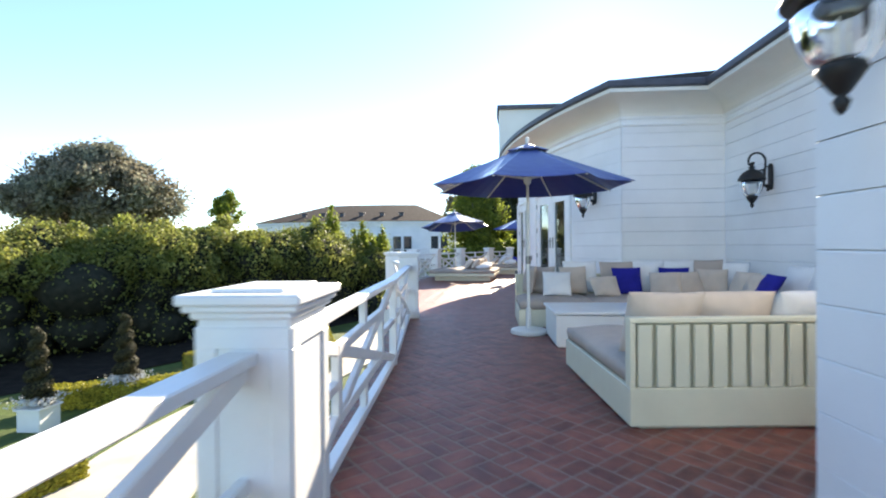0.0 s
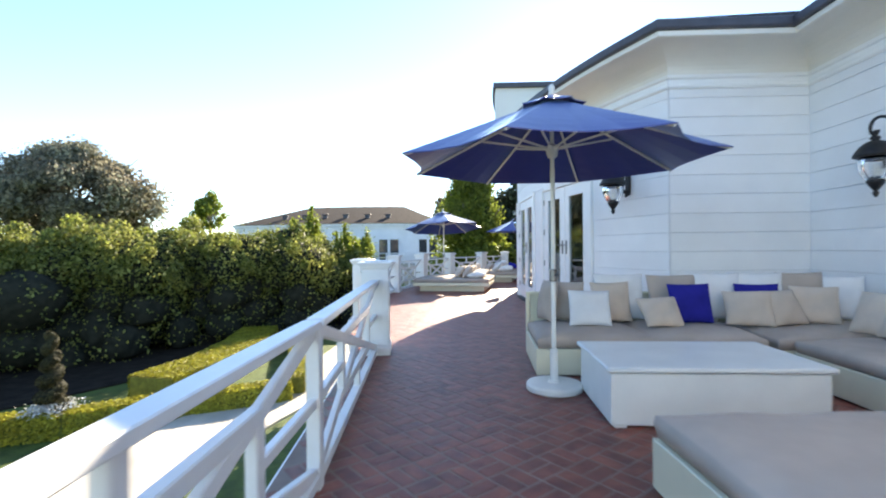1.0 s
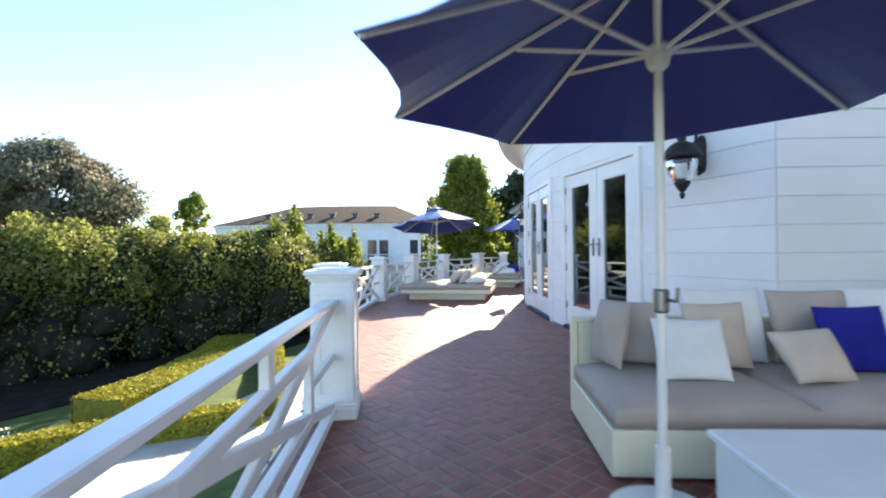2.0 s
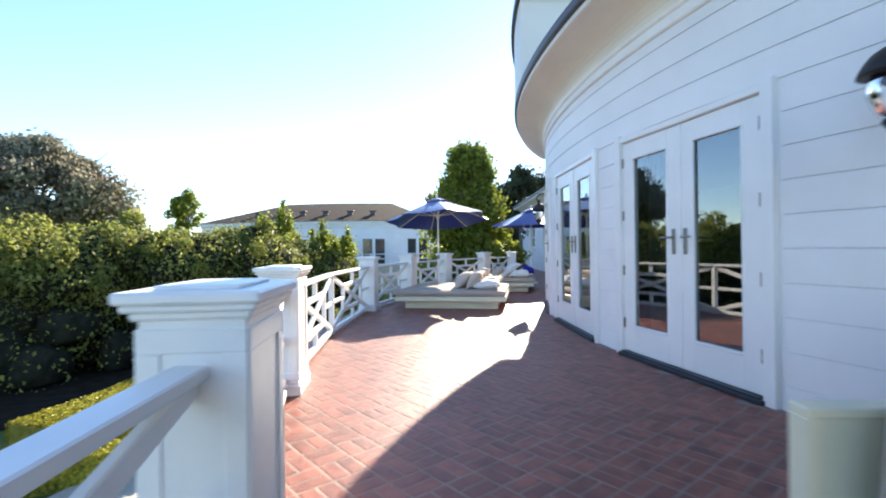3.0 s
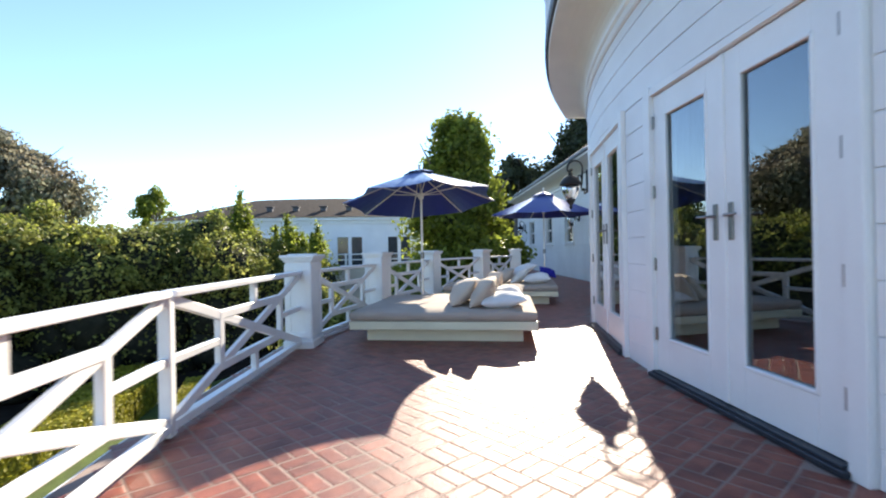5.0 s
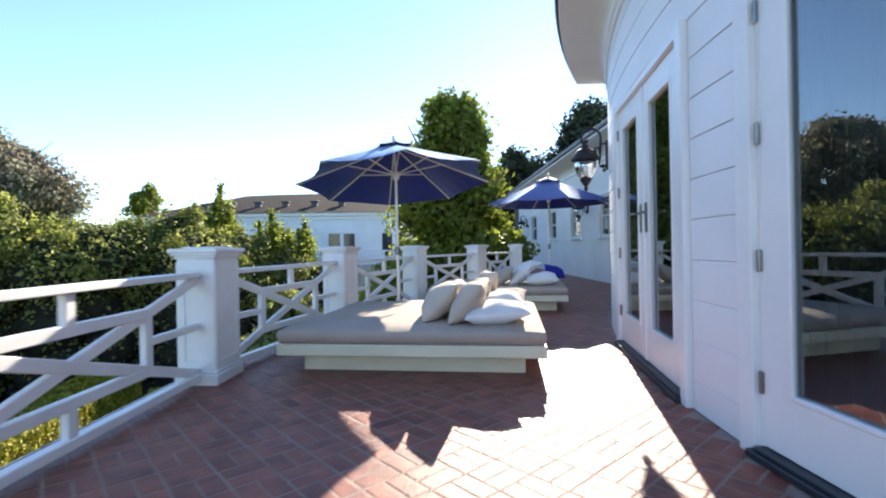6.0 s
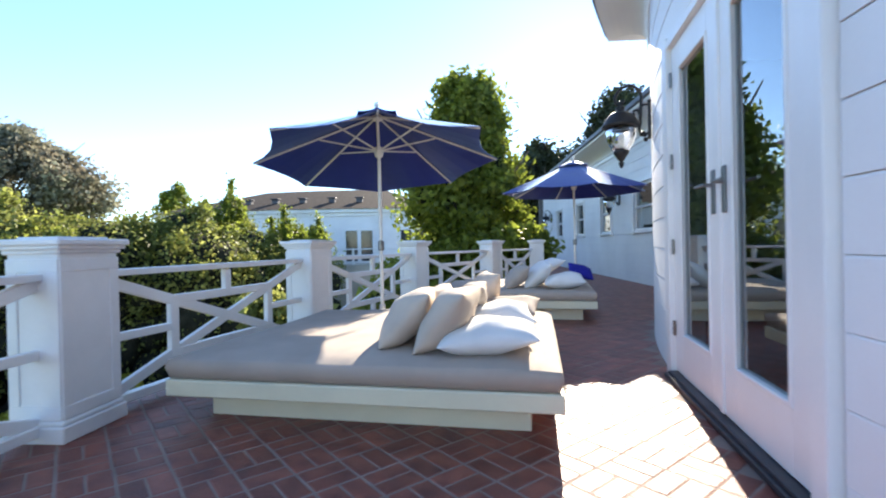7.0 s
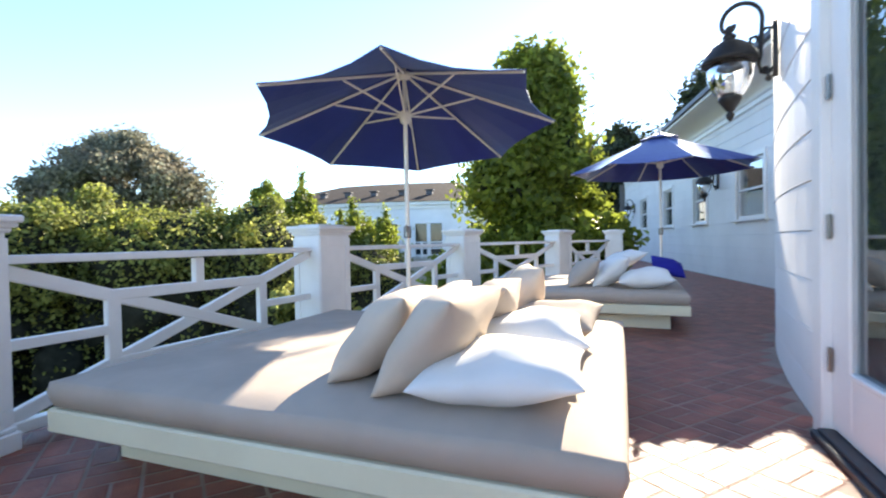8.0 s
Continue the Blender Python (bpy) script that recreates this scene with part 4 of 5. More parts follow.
for x, y, mat, w, h, back, turn, sd in (
        (0.05, 0.74, SAND, 0.44, 0.42, 24, 12, 1), (0.36, 0.70, SAND, 0.46, 0.42, 26, -8, 2), (0.70, 0.66, ROYAL, 0.50, 0.46, 32, -10, 3),
        (0.66, 1.08, LINEN, 0.58, 0.52, 18, 0, 4), (1.14, 1.10, LINEN, 0.60, 0.54, 18, 5, 5), (1.40, 0.92, TAUPE, 0.46, 0.46, 22, -5, 6)):
    lean(x, y, mat, w, h, 0.17, back, turn, sd, base=SIDE_)
# back cushions of the near unit, showing over its slatted back
for x, mat, w, sd in ((0.38, LINEN, 0.56, 9), (0.90, SAND, 0.58, 3), (1.38, SAND, 0.56, 6)):
    lean(x, 1.38, mat, w, 0.50, 0.27, 24, 4 * (sd - 5), sd, base=NEAR)
for x, mat, sd in ((0.40, SAND, 2), (1.20, LINEN, 5)):
    lean(x, 1.40, mat, 0.74, 0.56, 0.24, 20, 0, sd, base=pose(4.86, 4.60, 0, 0, 0, 183.2))


# ---------------------------------------------------------------- garden
def ground_sheet():
    bm = bmesh.new()
    n = 80
    xs = [-1 + 2 * i / n for i in range(n + 1)]
    sp = lambda v: math.copysign(abs(v) ** 3.2, v) * 2500
    grid = [[None] * (n + 1) for _ in range(n + 1)]
    for i, u in enumerate(xs):
        for j, v in enumerate(xs):
            x, y = sp(u) - 8, sp(v) + 16
            far = max(0, math.hypot(x, y - 16) - 60)
            z = GARDEN + 0.05 * noise.noise(Vector((x * 0.2, y * 0.2, 0))) + min(8, far * 0.02) * (0.5 + 0.5 * noise.noise(Vector((x * 0.01, y * 0.01, 3))))
            grid[i][j] = bm.verts.new((x, y, z))
    for i in range(n):
        for j in range(n):
            bm.faces.new((grid[i][j], grid[i + 1][j], grid[i + 1][j + 1], grid[i][j + 1]))
    ob = mesh_object("ground", bm, GRASS)
    return tagged(ob, "green lawn and garden ground below the terrace", "ground", kind="structure")


ground_sheet()
# added dark sheet: the tall hedge's shade on the lawn, as colour
bm = bmesh.new()
prism(bm, [(-37, -2.0), (-28, 3.0), (-20.5, 10.5), (-15.0, 17.5), (-12.2, 22.5), (-9.0, 29.5), (-5.5, 36.5), (-6.0, 42.0), (-20.0, 42.0), (-50, 12.0)], GARDEN - 0.25, GARDEN + 0.06)
tagged(mesh_object("hedge_shade_sheet", bm, HEDGE_SHADE), "dark ground sheet with the tall hedge's shade put into its colour", "planting bed", kind="structure")
# a pale stone walk winds below the terrace
bm = bmesh.new()
path_mid = [(-5.1, -9.0), (-6.0, 2.0), (-7.3, 8.7), (-8.0, 13.1), (-6.4, 18.6), (-4.9, 24.1), (-5.1, 30.7), (-6.0, 39.5)]
cl = []
for k in range(len(path_mid) - 1):
    for i in range(6):
        cl.append(Vector(path_mid[k]).lerp(Vector(path_mid[k + 1]), i / 6))
sm = [sum((cl[max(0, min(len(cl) - 1, i + d))] for d in range(-4, 5)), Vector((0, 0))) / 9 for i in range(len(cl))]
prism(bm, [tuple(p) for p in offset([tuple(p) for p in sm], 1.5)] + [tuple(p) for p in offset([tuple(p) for p in sm], -1.7)][::-1], GARDEN - 0.1, GARDEN + 0.09)
ob = mesh_object("path", bm, STONE)
tagged(ob, "pale stone garden path below the terrace", "path", kind="structure")


def box_hedge(name, line, width, height, seed, label, leaf=BOX, size=0.07):
    """A clipped low hedge along a plan line."""
    h = thing(name, label, "hedge", "clipped hedges")
    rng = np.random.default_rng(seed)
    a_ = [tuple(p) for p in offset(line, width / 2 - 0.05)]
    b_ = [tuple(p) for p in offset(line, -width / 2 + 0.05)][::-1]
    bm = bmesh.new()
    prism(bm, a_ + b_, GARDEN, GARDEN + height - 0.05)
    part("inner_mass", bm, CLIPPED, h)["kind"] = "stuff"
    cs, ns = [], []
    for p, q in zip(line, line[1:]):
        p, q = np.array(p), np.array(q)
        d = q - p
        L = np.linalg.norm(d)
        d = d / L
        nn = np.array([-d[1], d[0]])
        area = L * (width + 2 * height)
        k = int(area * 520)
        s = rng.random(k) * (width + 2 * height)
        u = rng.random(k) * L
        side = np.where(s < height, 0, np.where(s < height + width, 1, 2))
        off = np.where(side == 0, -width / 2, np.where(side == 1, s - height - width / 2, width / 2))
        z = np.where(side == 0, s, np.where(side == 1, height, width + 2 * height - s))
        j = rng.normal(size=(k, 3)) * 0.018
        c = np.column_stack([p[0] + d[0] * u + nn[0] * off, p[1] + d[1] * u + nn[1] * off, GARDEN + z]) + j
        n3 = np.where((side == 1)[:, None], np.array([0, 0, 1.0]), np.column_stack([nn[0] * np.sign(off), nn[1] * np.sign(off), np.zeros(k)]))
        cs.append(c)
        ns.append(n3 + rng.normal(size=(k, 3)) * 0.28)
    c, n3 = np.concatenate(cs), np.concatenate(ns)
    ob = quads_object("leaves", c, n3, rng.uniform(0.7, 1.3, len(c)) * size, leaf, h, seed=seed)
    ob["kind"] = "stuff"
    return h


box_hedge("clipped_hedge", [(-12.7, 3.2), (-10.4, 7.0), (-9.5, 10.0)], 2.2, 0.5, 1, "low clipped yellow-green hedge beside the garden path")
box_hedge("clipped_hedge", [(-13.9, 14.2), (-11.3, 15.1), (-9.6, 16.4), (-7.1, 17.6), (-5.8, 18.4)], 0.75, 0.7, 2, "low clipped yellow-green hedge round the garden bed")
box_hedge("clipped_hedge", [(-5.8, 18.8), (-6.2, 20.8), (-7.3, 23.4), (-8.8, 27.4)], 0.75, 0.7, 3, "low clipped yellow-green hedge round the garden bed")
box_hedge("clipped_hedge", [(-10.6, 17.9), (-10.1, 20.8), (-10.4, 24.6), (-11.3, 28.5)], 1.9, 0.95, 4, "rounded clipped green hedge in the garden bed")


def spiral_topiary(x, y, h, seed):
    t = thing("spiral_topiary", "clipped spiral topiary in a white square planter with white flowers", "topiary", "spiral topiaries", pose(x, y, GARDEN))
    bm = bmesh.new()
    box(bm, (0, 0, 0.32), (0.72, 0.72, 0.64), bevel=0.02)
    box(bm, (0, 0, 0.66), (0.82, 0.82, 0.07), bevel=0.015)
    part("planter", bm, TRIM, t, "white square planter")
    rng = np.random.default_rng(seed)
    bm = bmesh.new()
    tube(bm, [(0, 0, 0.6), (0, 0, 0.6 + h)], [0.05, 0.02], 8)
    turns, steps = 4.5, 80
    pts, rad = [], []
    for i in range(steps):
        f = i / (steps - 1)
        a_ = 2 * math.pi * turns * f
        r = 0.22 * (1 - f * 0.8)
        pts.append(Vector((r * math.cos(a_), r * math.sin(a_), 0.85 + h * f)))
        rad.append(0.23 * (1 - 0.45 * f))
    tube(bm, pts, [q * 0.8 for q in rad], 8)
    part("stem", bm, SHADE_CORE, t)
    k = 6000
    i = rng.integers(0, steps, k)
    P, R = np.array([tuple(p) for p in pts])[i], np.array(rad)[i]
    d = rng.normal(size=(k, 3))
    d /= np.linalg.norm(d, axis=1, keepdims=True)
    quads_object("spiral_leaves", P + d * R[:, None], d + rng.normal(size=(k, 3)) * 0.4, rng.uniform(0.03, 0.06, k), TOPIARY, t, seed=seed)
    k = 900
    c = np.column_stack([rng.normal(size=k) * 0.26, rng.normal(size=k) * 0.26, 0.74 + rng.random(k) * 0.22])
    quads_object("blossom", c, rng.normal(size=(k, 3)) + np.array([0, 0, 1.0]), rng.uniform(0.04, 0.08, k), BLOSSOM, t, longer=1.2, seed=seed + 1)
    return t


spiral_topiary(-11.7, 15.1, 2.1, 11)
spiral_topiary(-12.5, 12.6, 2.05, 12)
spiral_topiary(-15.4, 10.9, 2.05, 13)


def tall_hedge(name, line, widths, tops, seed, leaf, size, count, label):
    """A broad unclipped hedge: overlapping leafy masses along a plan line."""
    h = thing(name, label, "hedge", "tall hedges", kind="stuff")
    rng = np.random.default_rng(seed)
    masses = []
    total = sum((Vector(q) - Vector(p)).length for p, q in zip(line, line[1:]))
    steps = int(total / 1.5)
    L = [(Vector(q) - Vector(p)).length for p, q in zip(line, line[1:])]
    for i in range(steps):
        s = total * (i + 0.5) / steps
        k = 0
        while k < len(L) - 1 and s > L[k]:
            s -= L[k]
            k += 1
        f = s / L[k]
        c = Vector(line[k]).lerp(Vector(line[k + 1]), f)
        top = tops[k] + (tops[k + 1] - tops[k]) * f
        for row in range(3):
            r = rng.uniform(1.2, 1.9)
            off = (row - 1) * widths * 0.33 + rng.normal() * 0.3
            d = (Vector(line[k + 1]) - Vector(line[k])).normalized()
            p = c + Vector((-d.y, d.x)) * off
            zt = top - (0.5 if row != 1 else 0) + rng.normal() * 0.45
            masses.append((p.x, p.y, zt - r * 0.9, r * 1.1, r * 1.1, r * 0.9))
            for _ in range(6):
                u_ = rng.normal(size=3)
                u_[2] = abs(u_[2]) * 0.9 - 0.2
                u_ /= np.linalg.norm(u_)
                q = rng.uniform(0.28, 0.6)
                masses.append((p.x + u_[0] * r * 1.1, p.y + u_[1] * r * 1.1, zt - r * 0.9 + u_[2] * r * 0.95, q, q, q))
            for zz in np.arange(zt - r * 2.0, GARDEN + 0.3, -1.5):
                masses.append((p.x + rng.normal() * 0.25, p.y + rng.normal() * 0.25, zz, r * 0.85, r * 0.85, 1.3))
    # solid dark core paints the hedge's inner shade
    lumps_object("inner_mass", [(x, y, z, a_ * 0.80, b_ * 0.80, c_ * 0.80) for x, y, z, a_, b_, c_ in masses if a_ > 0.7], SHADE_CORE, h, seed)
    # few leaves low down, so the core's painted shade shows there
    w = np.array([m[3] * m[5] * (1.0 if m[2] > -0.6 else 0.15) for m in masses])
    pick = rng.choice(len(masses), count, p=w / w.sum())
    M = np.array(masses)[pick]
    d = rng.normal(size=(count, 3))
    d /= np.linalg.norm(d, axis=1, keepdims=True)
    tuft = 1 + 0.26 * np.sin(d[:, 0] * 9 + M[:, 0] * 3) * np.sin(d[:, 1] * 9 + M[:, 1] * 3) * np.cos(d[:, 2] * 8 + M[:, 2])
    k = (1 - 0.25 * rng.random(count) ** 1.5 + 0.13 * rng.normal(size=count)) * tuft
    c = M[:, :3] + d * M[:, 3:] * k[:, None]
    keep = c[:, 2] > GARDEN
    quads_object("leaves", c[keep], (d + rng.normal(size=(count, 3)) * 0.6 + np.array([0, 0, 0.3]))[keep], rng.uniform(0.6, 1.4, keep.sum()) * size, leaf, h, seed=seed)
    # fresh shoots stand out of the upper masses
    up = np.array([m for m in masses if m[2] > 0.2])
    k = count // 5
    M = up[rng.integers(0, len(up), k)]
    d = rng.normal(size=(k, 3))
    d[:, 2] = abs(d[:, 2])
    d /= np.linalg.norm(d, axis=1, keepdims=True)
    c = M[:, :3] + d * M[:, 3:] * (0.95 + 0.4 * rng.random(k) ** 2.5)[:, None]
    quads_object("shoots", c, d + rng.normal(size=(k, 3)) * 0.7, rng.uniform(0.6, 1.4, k) * size * 0.75, SHOOT, h, seed=seed + 1)
    return h


tall_hedge("tall_hedge", [(-46, -6), (-33, 8), (-21.5, 21.5), (-16, 28), (-11, 34), (-7.5, 38.5)], 4.0, [3.3, 2.7, 2.1, 2.7, 1.9, 0.4], 21, HEDGE, 0.115, 460000,
           "tall dense green garden hedge of mixed shrubs in full leaf")


def tree(x, y, base, top, trunk_h, crown, leaf, size, count, seed, label, limbs=7, lean_=0.0, clump=26, inner=True, puff=0.24, egg=False):
    """Trunk with limbs, and a crown of many leafy clumps with gaps."""
    t = thing("tree", label, "tree", "garden trees", pose(x, y, base))
    rng = np.random.default_rng(seed)
    rx, ry = crown
    H = top - base
    bm = bmesh.new()
    ends = []
    tr = 0.022 * H + 0.05
    tube(bm, [(0, 0, -0.2), (0.1 * rng.normal(), 0.1 * rng.normal(), trunk_h * 0.5), (lean_, 0, trunk_h), (lean_ * 1.2, 0, H * 0.9)], [tr, tr * 0.8, tr * 0.65, tr * 0.1], 10)
    for i in range(limbs):
        a_ = 2 * math.pi * (i + rng.random() * 0.6) / limbs
        z0 = trunk_h * (0.8 + 0.5 * rng.random())
        reach = 0.55 + 0.35 * rng.random()
        z1 = trunk_h + (H - trunk_h) * (0.25 + 0.6 * rng.random())
        e_ = Vector((rx * reach * math.cos(a_), ry * reach * math.sin(a_), z1))
        m_ = Vector((e_.x * 0.4, e_.y * 0.4, z0 + (z1 - z0) * 0.65))
        tube(bm, [(0, 0, z0), m_, e_], [tr * 0.5, tr * 0.3, tr * 0.06], 7)
        ends.append(e_)
    part("trunk", bm, BARK, t)
    cz, rz = trunk_h + (H - trunk_h) * 0.5, (H - trunk_h) * 0.5
    cl = []
    for i in range(clump):
        d = rng.normal(size=3)
        d /= np.linalg.norm(d)
        k = 0.45 + 0.45 * rng.random()
        r = (puff + 0.14 * rng.random()) * min(rx, rz)
        taper = 1 - 0.35 * max(0, d[2])
        if egg:
            # an egg-shaped crown, widest in its lower third
            f, a_ = (i + rng.random()) / clump, 2 * math.pi * rng.random()
            q = math.sqrt(rng.random()) * min(1, 0.62 + 1.6 * f) * min(1, 0.16 + 1.25 * (1 - f)) * 0.92
            cl.append((q * rx * math.cos(a_), q * ry * math.sin(a_), trunk_h + (H - trunk_h) * (0.04 + 0.92 * f), r))
            continue
        cl.append((d[0] * rx * k * taper, d[1] * ry * k * taper, cz + d[2] * rz * (0.5 + 0.42 * rng.random()), r))
    if inner:
        # dark lumps paint the shade inside the crown
        lumps_object("inner_mass", [(a_, b_, c_, r * 0.42, r * 0.42, r * 0.36) for a_, b_, c_, r in cl], SHADE_CORE, t, seed, 0.25)
    M = np.array(cl)[rng.integers(0, clump, count)]
    d = rng.normal(size=(count, 3))
    d /= np.linalg.norm(d, axis=1, keepdims=True)
    k = 0.5 + 0.5 * rng.random(count) ** 0.7 + 0.24 * rng.normal(size=count)
    c = M[:, :3] + d * (M[:, 3] * k)[:, None] * np.array([1.15, 1.15, 0.85])
    crown_ob = quads_object("crown", c, d + rng.normal(size=(count, 3)) * 0.7, rng.uniform(0.6, 1.4, count) * size, leaf, t, seed=seed)
    return t


tree(0.98, 26.2, GARDEN, 5.62, 3.6, (2.2, 1.35), MAPLE, 0.115, 44000, 31, "young leafy green tree with a tall rounded crown beyond the railing", clump=110, limbs=9, puff=0.17, egg=True)
tree(-66.5, 79.0, GARDEN, 20.6, 5.0, (15.4, 13.0), OLIVE, 0.42, 52000, 32, "broad grey-green tree with bare pale limbs beyond the hedge", clump=190, limbs=26, inner=False, puff=0.13)
tree(-53.5, 100.0, GARDEN, 14.5, 8.0, (3.8, 3.8), MAPLE, 0.36, 5000, 34, "small rounded green tree in the distance", clump=40, inner=False, puff=0.16)


def upright_shrub(x, y, top, stems, spread, count, seed, label):
    """Slender stems rising over the hedge, each with loose leaves along it."""
    t = thing("shrub", label, "shrub", "upright shrubs", pose(x, y, GARDEN))
    rng = np.random.default_rng(seed)
    H = top - GARDEN
    bm = bmesh.new()
    cs, ns = [], []
    for i in range(stems):
        a_ = 2 * math.pi * (i + rng.random()) / stems
        r = spread * (0.15 + 0.85 * rng.random())
        h = H * (1.0 if i == 0 else rng.uniform(0.72, 0.93))
        if i == 0:
            r = 0.1
        e_ = np.array([r * math.cos(a_), r * math.sin(a_), h])
        m_ = np.array([e_[0] * 0.8, e_[1] * 0.8, h * 0.55])
        tube(bm, [(0, 0, -0.1), Vector(m_), Vector(e_)], [0.05, 0.03, 0.006], 6)
        k = count // stems
        f = rng.random(k) ** 0.8
        p = m_ + (e_ - m_) * f[:, None]
        d = rng.normal(size=(k, 3))
        d /= np.linalg.norm(d, axis=1, keepdims=True)
        w = 0.16 + 0.52 * (1 - f) + 0.12 * np.sin(f * 26 + i)
        cs.append(p + d * (w * abs(rng.normal(size=k)) * 0.85)[:, None])
        ns.append(d + rng.normal(size=(k, 3)) * 0.8)
    part("stems", bm, BARK, t)
    n = sum(len(c) for c in cs)
    quads_object("leaves", np.concatenate(cs), np.concatenate(ns), rng.uniform(0.6, 1.4, n) * 0.10, MAPLE, t, seed=seed)
    return t


upright_shrub(-10.6, 35.5, 4.5, 13, 1.7, 12000, 35, "slender upright green shrub rising over the hedge")
upright_shrub(-8.4, 36.5, 3.2, 9, 1.0, 7500, 36, "slender upright green shrub before the white house")
upright_shrub(-6.9, 37.3, 2.7, 8, 0.9, 6000, 37, "low upright green shrub before the white house")
tree(6.5, 46.0, GARDEN, 8.4, 5.0, (4.0, 4.0), DARKLEAF, 0.20, 16000, 38, "dark evergreen tree behind the house wing", clump=70, puff=0.15)
tree(11.0, 42.0, GARDEN, 11.0, 5.0, (4.0, 4.0), DARKLEAF, 0.20, 20000, 39, "dark evergreen tree behind the house wing", clump=70, puff=0.15)
tree(3.2, 42.0, GARDEN, 4.0, 2.5, (3.0, 3.0), DARKLEAF, 0.22, 12000, 40, "dark rounded shrub at the end of the terrace", clump=40)
tree(-1.2, 62.0, GARDEN, 8.6, 7.0, (2.0, 2.0), OLIVE, 0.30, 3500, 41, "thin grey-green treetop over the far roof", clump=16, inner=False)
tree(-36.0, 4.0, GARDEN, 9.5, 4.0, (5.0, 5.0), DARKLEAF, 0.30, 16000, 42, "dark evergreen tree by the garden hedge", clump=40)
tree(-40.0, 22.0, GARDEN, 10.5, 4.5, (5.5, 5.5), DARKLEAF, 0.30, 16000, 43, "dark evergreen tree behind the garden hedge", clump=40)
tree(-30.0, -10.0, GARDEN, 9.0, 4.0, (5.0, 5.0), DARKLEAF, 0.30, 14000, 44, "dark evergreen tree by the garden", clump=36)

tree(-0.6, 24.0, GARDEN, 0.95, 2.4, (1.3, 1.2), MAPLE, 0.12, 7000, 51, "bright green shrub behind the terrace railing", clump=40, puff=0.2)
tree(1.6, 26.4, GARDEN, 0.9, 2.4, (1.2, 1.3), MAPLE, 0.12, 7000, 52, "bright green shrub behind the terrace railing", clump=40, puff=0.2)
tree(-2.6, 21.2, GARDEN, 0.35, 2.0, (1.2, 1.4), HEDGE, 0.11, 6000, 53, "green shrub below the terrace railing", clump=40, puff=0.2)


# ---------------------------------------------------------------- the other house across the garden
def far_house():
    h = thing("white_house", "low white house with a brown shingle roof across the garden", "house")
    # a bowed front like the near one
    cx, cy, r = -11.2, 74.0, 30.0
    angs = [-0.34 + 0.68 * i / 30 for i in range(31)]
    at = lambda a_, out=0.0: (cx + (r + out) * math.sin(a_), cy - (r + out) * math.cos(a_))
    bm = bmesh.new()
    prism(bm, [at(a_) for a_ in angs] + [(-1.2, 62.0), (-21.2, 62.0)], GARDEN - 0.3, 3.45)
    part("wall", bm, WHITE, h)
    bm = bmesh.new()
    prism(bm, [at(a_, 0.35) for a_ in angs] + [at(a_, -0.5) for a_ in angs[::-1]], 3.4, 3.62)
    prism(bm, [at(a_, 0.12) for a_ in angs] + [at(a_, -0.5) for a_ in angs[::-1]], 3.15, 3.4)
    part("eave", bm, TRIM, h)
    bm = bmesh.new()
    lo = [bm.verts.new((*at(a_, 0.5), 3.63)) for a_ in angs]
    hi = [bm.verts.new((cx + (r - 9) * math.sin(a_ * 0.75), cy - (r - 9) * math.cos(a_ * 0.75), 6.0)) for a_ in angs]
    for i in range(30):
        bm.faces.new((lo[i], lo[i + 1], hi[i + 1], hi[i]))
    b0, b1 = bm.verts.new((-21.5, 62, 3.63)), bm.verts.new((-0.6, 62, 3.63))
    bm.faces.new((lo[0], hi[0], b0))
    bm.faces.new((lo[-1], b1, hi[-1]))
    bm.faces.new([b0] + hi + [b1])
    bmesh.ops.recalc_face_normals(bm, faces=bm.faces[:])
    roof_ = part("roof", bm, SHINGLE, h, "brown-grey shingle roof")
    for a_ in (-0.20, -0.125, -0.052, 0.02, 0.095, 0.165):
        x, y = at(a_, -2.2)
        bm = bmesh.new()
        box(bm, (x, y, 4.42), (0.42, 0.42, 0.34), bevel=0.02)
        box(bm, (x, y - 0.05, 4.62), (0.6, 0.6, 0.05), bevel=0.01)
        part("roof_vent", bm, GUTTER, roof_)
    for a_, w in ((-0.255, 1.9), (-0.15, 1.9), (-0.043, 1.9), (0.065, 2.0), (0.166, 1.9), (0.287, 1.8)):
        x, y = at(a_, 0.02)
        m = pose(x, y, 0, 0, 0, math.degrees(a_))
        bm = bmesh.new()
        for k in (-1, 1):
            box(bm, (k * w / 2, 0, 1.1), (0.12, 0.12, 2.3), m, 0.01)
        box(bm, (0, 0, 2.22), (w, 0.12, 0.12), m, 0.01)
        box(bm, (0, 0, 1.1), (0.24, 0.10, 2.2), m, 0.01)
        win = part("window", bm, TRIM, h)
        for k in (-1, 1):
            bm = bmesh.new()
            box(bm, (k * (w / 4 + 0.03), -0.02, 1.1), (w / 2 - 0.2, 0.04, 2.1), m, 0.002)
            part("pane", bm, DARKPANE, win)
    bm = bmesh.new()
    prism(bm, [at(a_, 3.0) for a_ in angs] + [at(a_, 0.0) for a_ in angs[::-1]], GARDEN - 0.2, -0.05)
    part("terrace", bm, STONE, h)
    for z in (0.15, 0.55, 0.92):
        bm = bmesh.new()
        pts = [(*at(a_, 2.9), z) for a_ in angs]
        tube(bm, pts, 0.04, 6)
        part("balcony_rail", bm, RAIL, h)
    for a_ in angs[::2]:
        bm = bmesh.new()
        x, y = at(a_, 2.9)
        box(bm, (x, y, 0.48), (0.12, 0.12, 1.0), bevel=0.01)
        part("balcony_post", bm, RAIL, h)


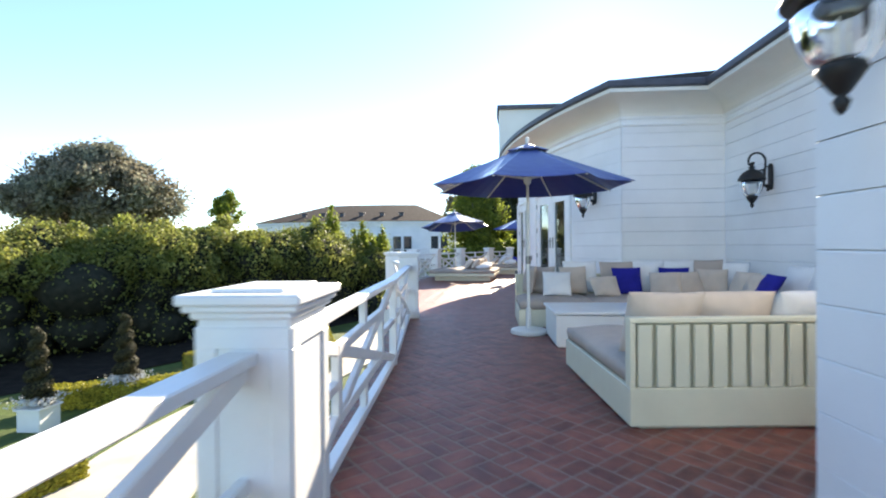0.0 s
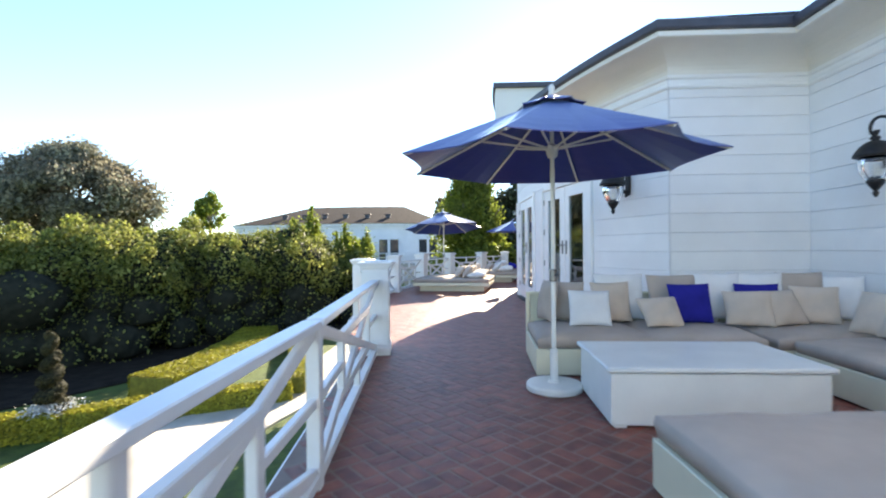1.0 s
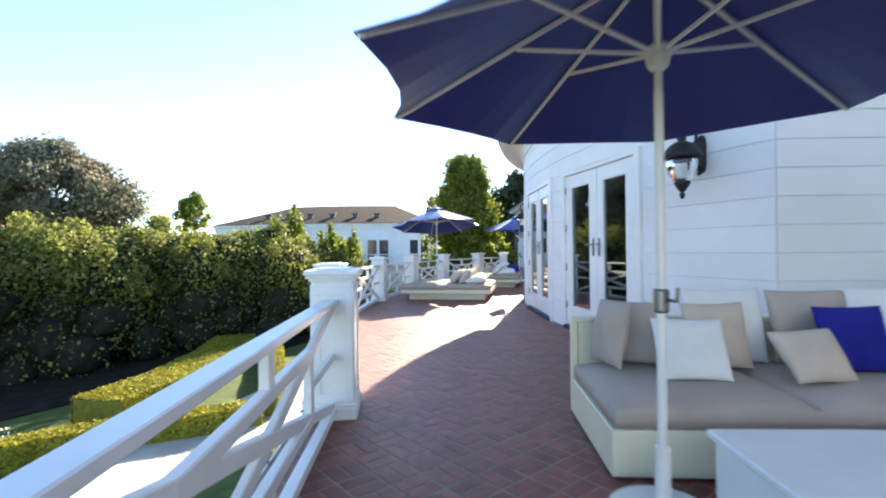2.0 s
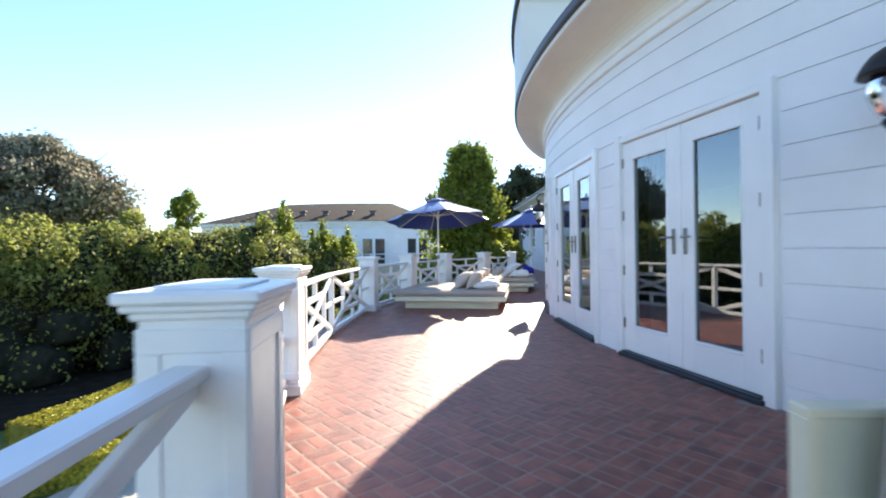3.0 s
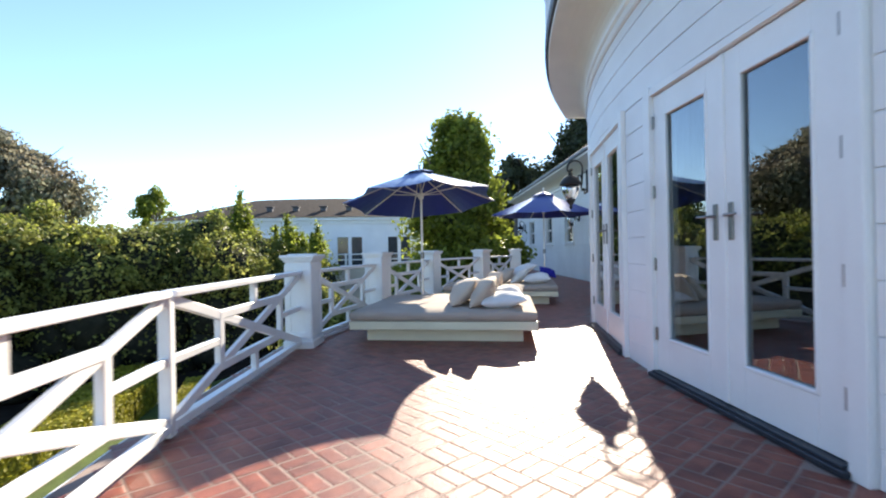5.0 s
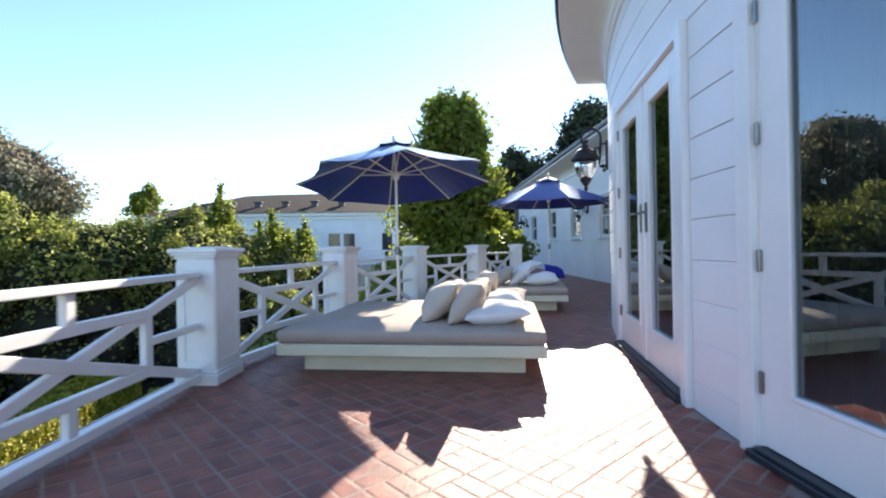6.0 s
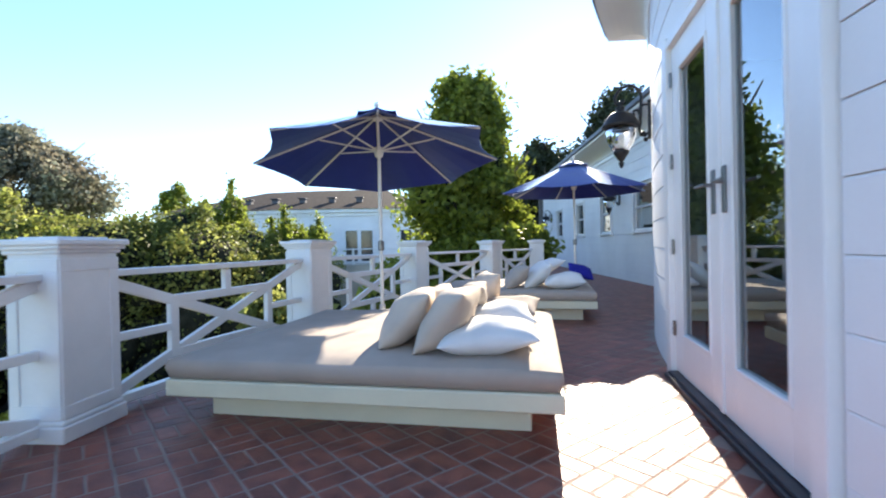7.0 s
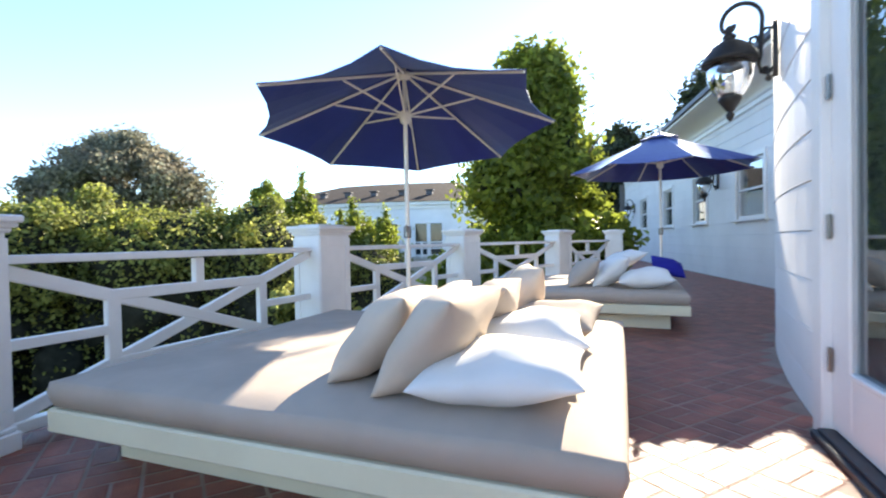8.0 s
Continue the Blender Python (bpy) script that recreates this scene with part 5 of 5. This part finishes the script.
DARKPANE = material("far_dark_glass", (0.03, 0.035, 0.04), 0.08, vary=0.3, scale=2, fine=20, bump=0.0)
far_house()
# a lantern of the same kind between its windows
turn_ = 0.016
copy_thing(lamp, at_wall(Vector((-11.2 + 30.02 * math.sin(turn_), 74.0 - 30.02 * math.cos(turn_), 1.75)), Vector((-math.cos(turn_), -math.sin(turn_), 0)), Vector((math.sin(turn_), -math.cos(turn_), 0))))


# ---------------------------------------------------------------- paving, laid last
def brick_mesh(bm, m, lx, ly, rise):
    """One paver with worn edges; its foot is sunk in the bed."""
    b = 0.006
    lo = [(-lx / 2, -ly / 2), (lx / 2, -ly / 2), (lx / 2, ly / 2), (-lx / 2, ly / 2)]
    hi = [(x * (1 - 2 * b / lx), y * (1 - 2 * b / ly)) for x, y in lo]
    rings = [[bm.verts.new(m @ Vector((x, y, z))) for x, y in ring] for ring, z in ((lo, -0.04), (lo, rise - 0.002), (hi, rise))]
    for r0, r1 in zip(rings, rings[1:]):
        for i in range(4):
            bm.faces.new((r0[i], r0[(i + 1) % 4], r1[(i + 1) % 4], r1[i]))
    bm.faces.new(rings[2])


def inside_plan(x, y, poly):
    odd = False
    j = len(poly) - 1
    for i in range(len(poly)):
        if (poly[i][1] > y) != (poly[j][1] > y) and x < (poly[j][0] - poly[i][0]) * (y - poly[i][1]) / (poly[j][1] - poly[i][1]) + poly[i][0]:
            odd = not odd
        j = i
    return odd


PAVED = [tuple(p) for p in offset(edge, 0.20)] + [tuple(p) for p in offset(LINE, 0.06)][::-1]
LX, LY, JOINT, LAY = 0.203, 0.0965, 0.010, 41.0
proto = []
for k in range(4):
    bm = bmesh.new()
    rnd = random.Random(k)
    brick_mesh(bm, pose(0, 0, 0, rnd.uniform(-0.25, 0.25), rnd.uniform(-0.25, 0.25), rnd.uniform(-0.4, 0.4)), LX - JOINT / 2, LY - 0.0, 0.0)
    me = bpy.data.meshes.new("brick")
    bm.normal_update()
    bm.to_mesh(me)
    bm.free()
    me.materials.append(BRICK)
    proto.append(me)
rest = bmesh.new()
rnd = random.Random(7)
CELL = LX + JOINT
turn = Matrix.Rotation(radians(LAY), 4, "Z")
single = 0
for i in range(-190, 190):
    for j in range(-190, 190):
        c = turn @ Vector((i * CELL, j * CELL, 0)) + Vector((0, 14, 0))
        if not (-9 < c.y < 37.5 and -2.3 < c.x < 5.3):
            continue
        for k in (-1, 1):
            flat = (i + j) % 2 == 0
            local = Vector((0, k * CELL / 4, 0)) if flat else Vector((k * CELL / 4, 0, 0))
            p = c + turn @ local
            if not inside_plan(p.x, p.y, PAVED):
                continue
            m = Matrix.Translation((p.x, p.y, rnd.uniform(0.0004, 0.0018))) @ Matrix.Rotation(radians(LAY + (0 if flat else 90) + rnd.uniform(-0.5, 0.5)), 4, "Z")
            if 8.9 < p.y < 11.6 and -0.6 < p.x < 1.6 and single < 300:
                ob = new("brick", proto[rnd.randrange(4)])
                ob.matrix_basis = m
                ob.parent = floor
                single += 1
            else:
                brick_mesh(rest, m, LX - JOINT / 2, LY, 0.0)
ob = part("bricks", rest, BRICKS, floor)
ob["kind"] = "stuff"
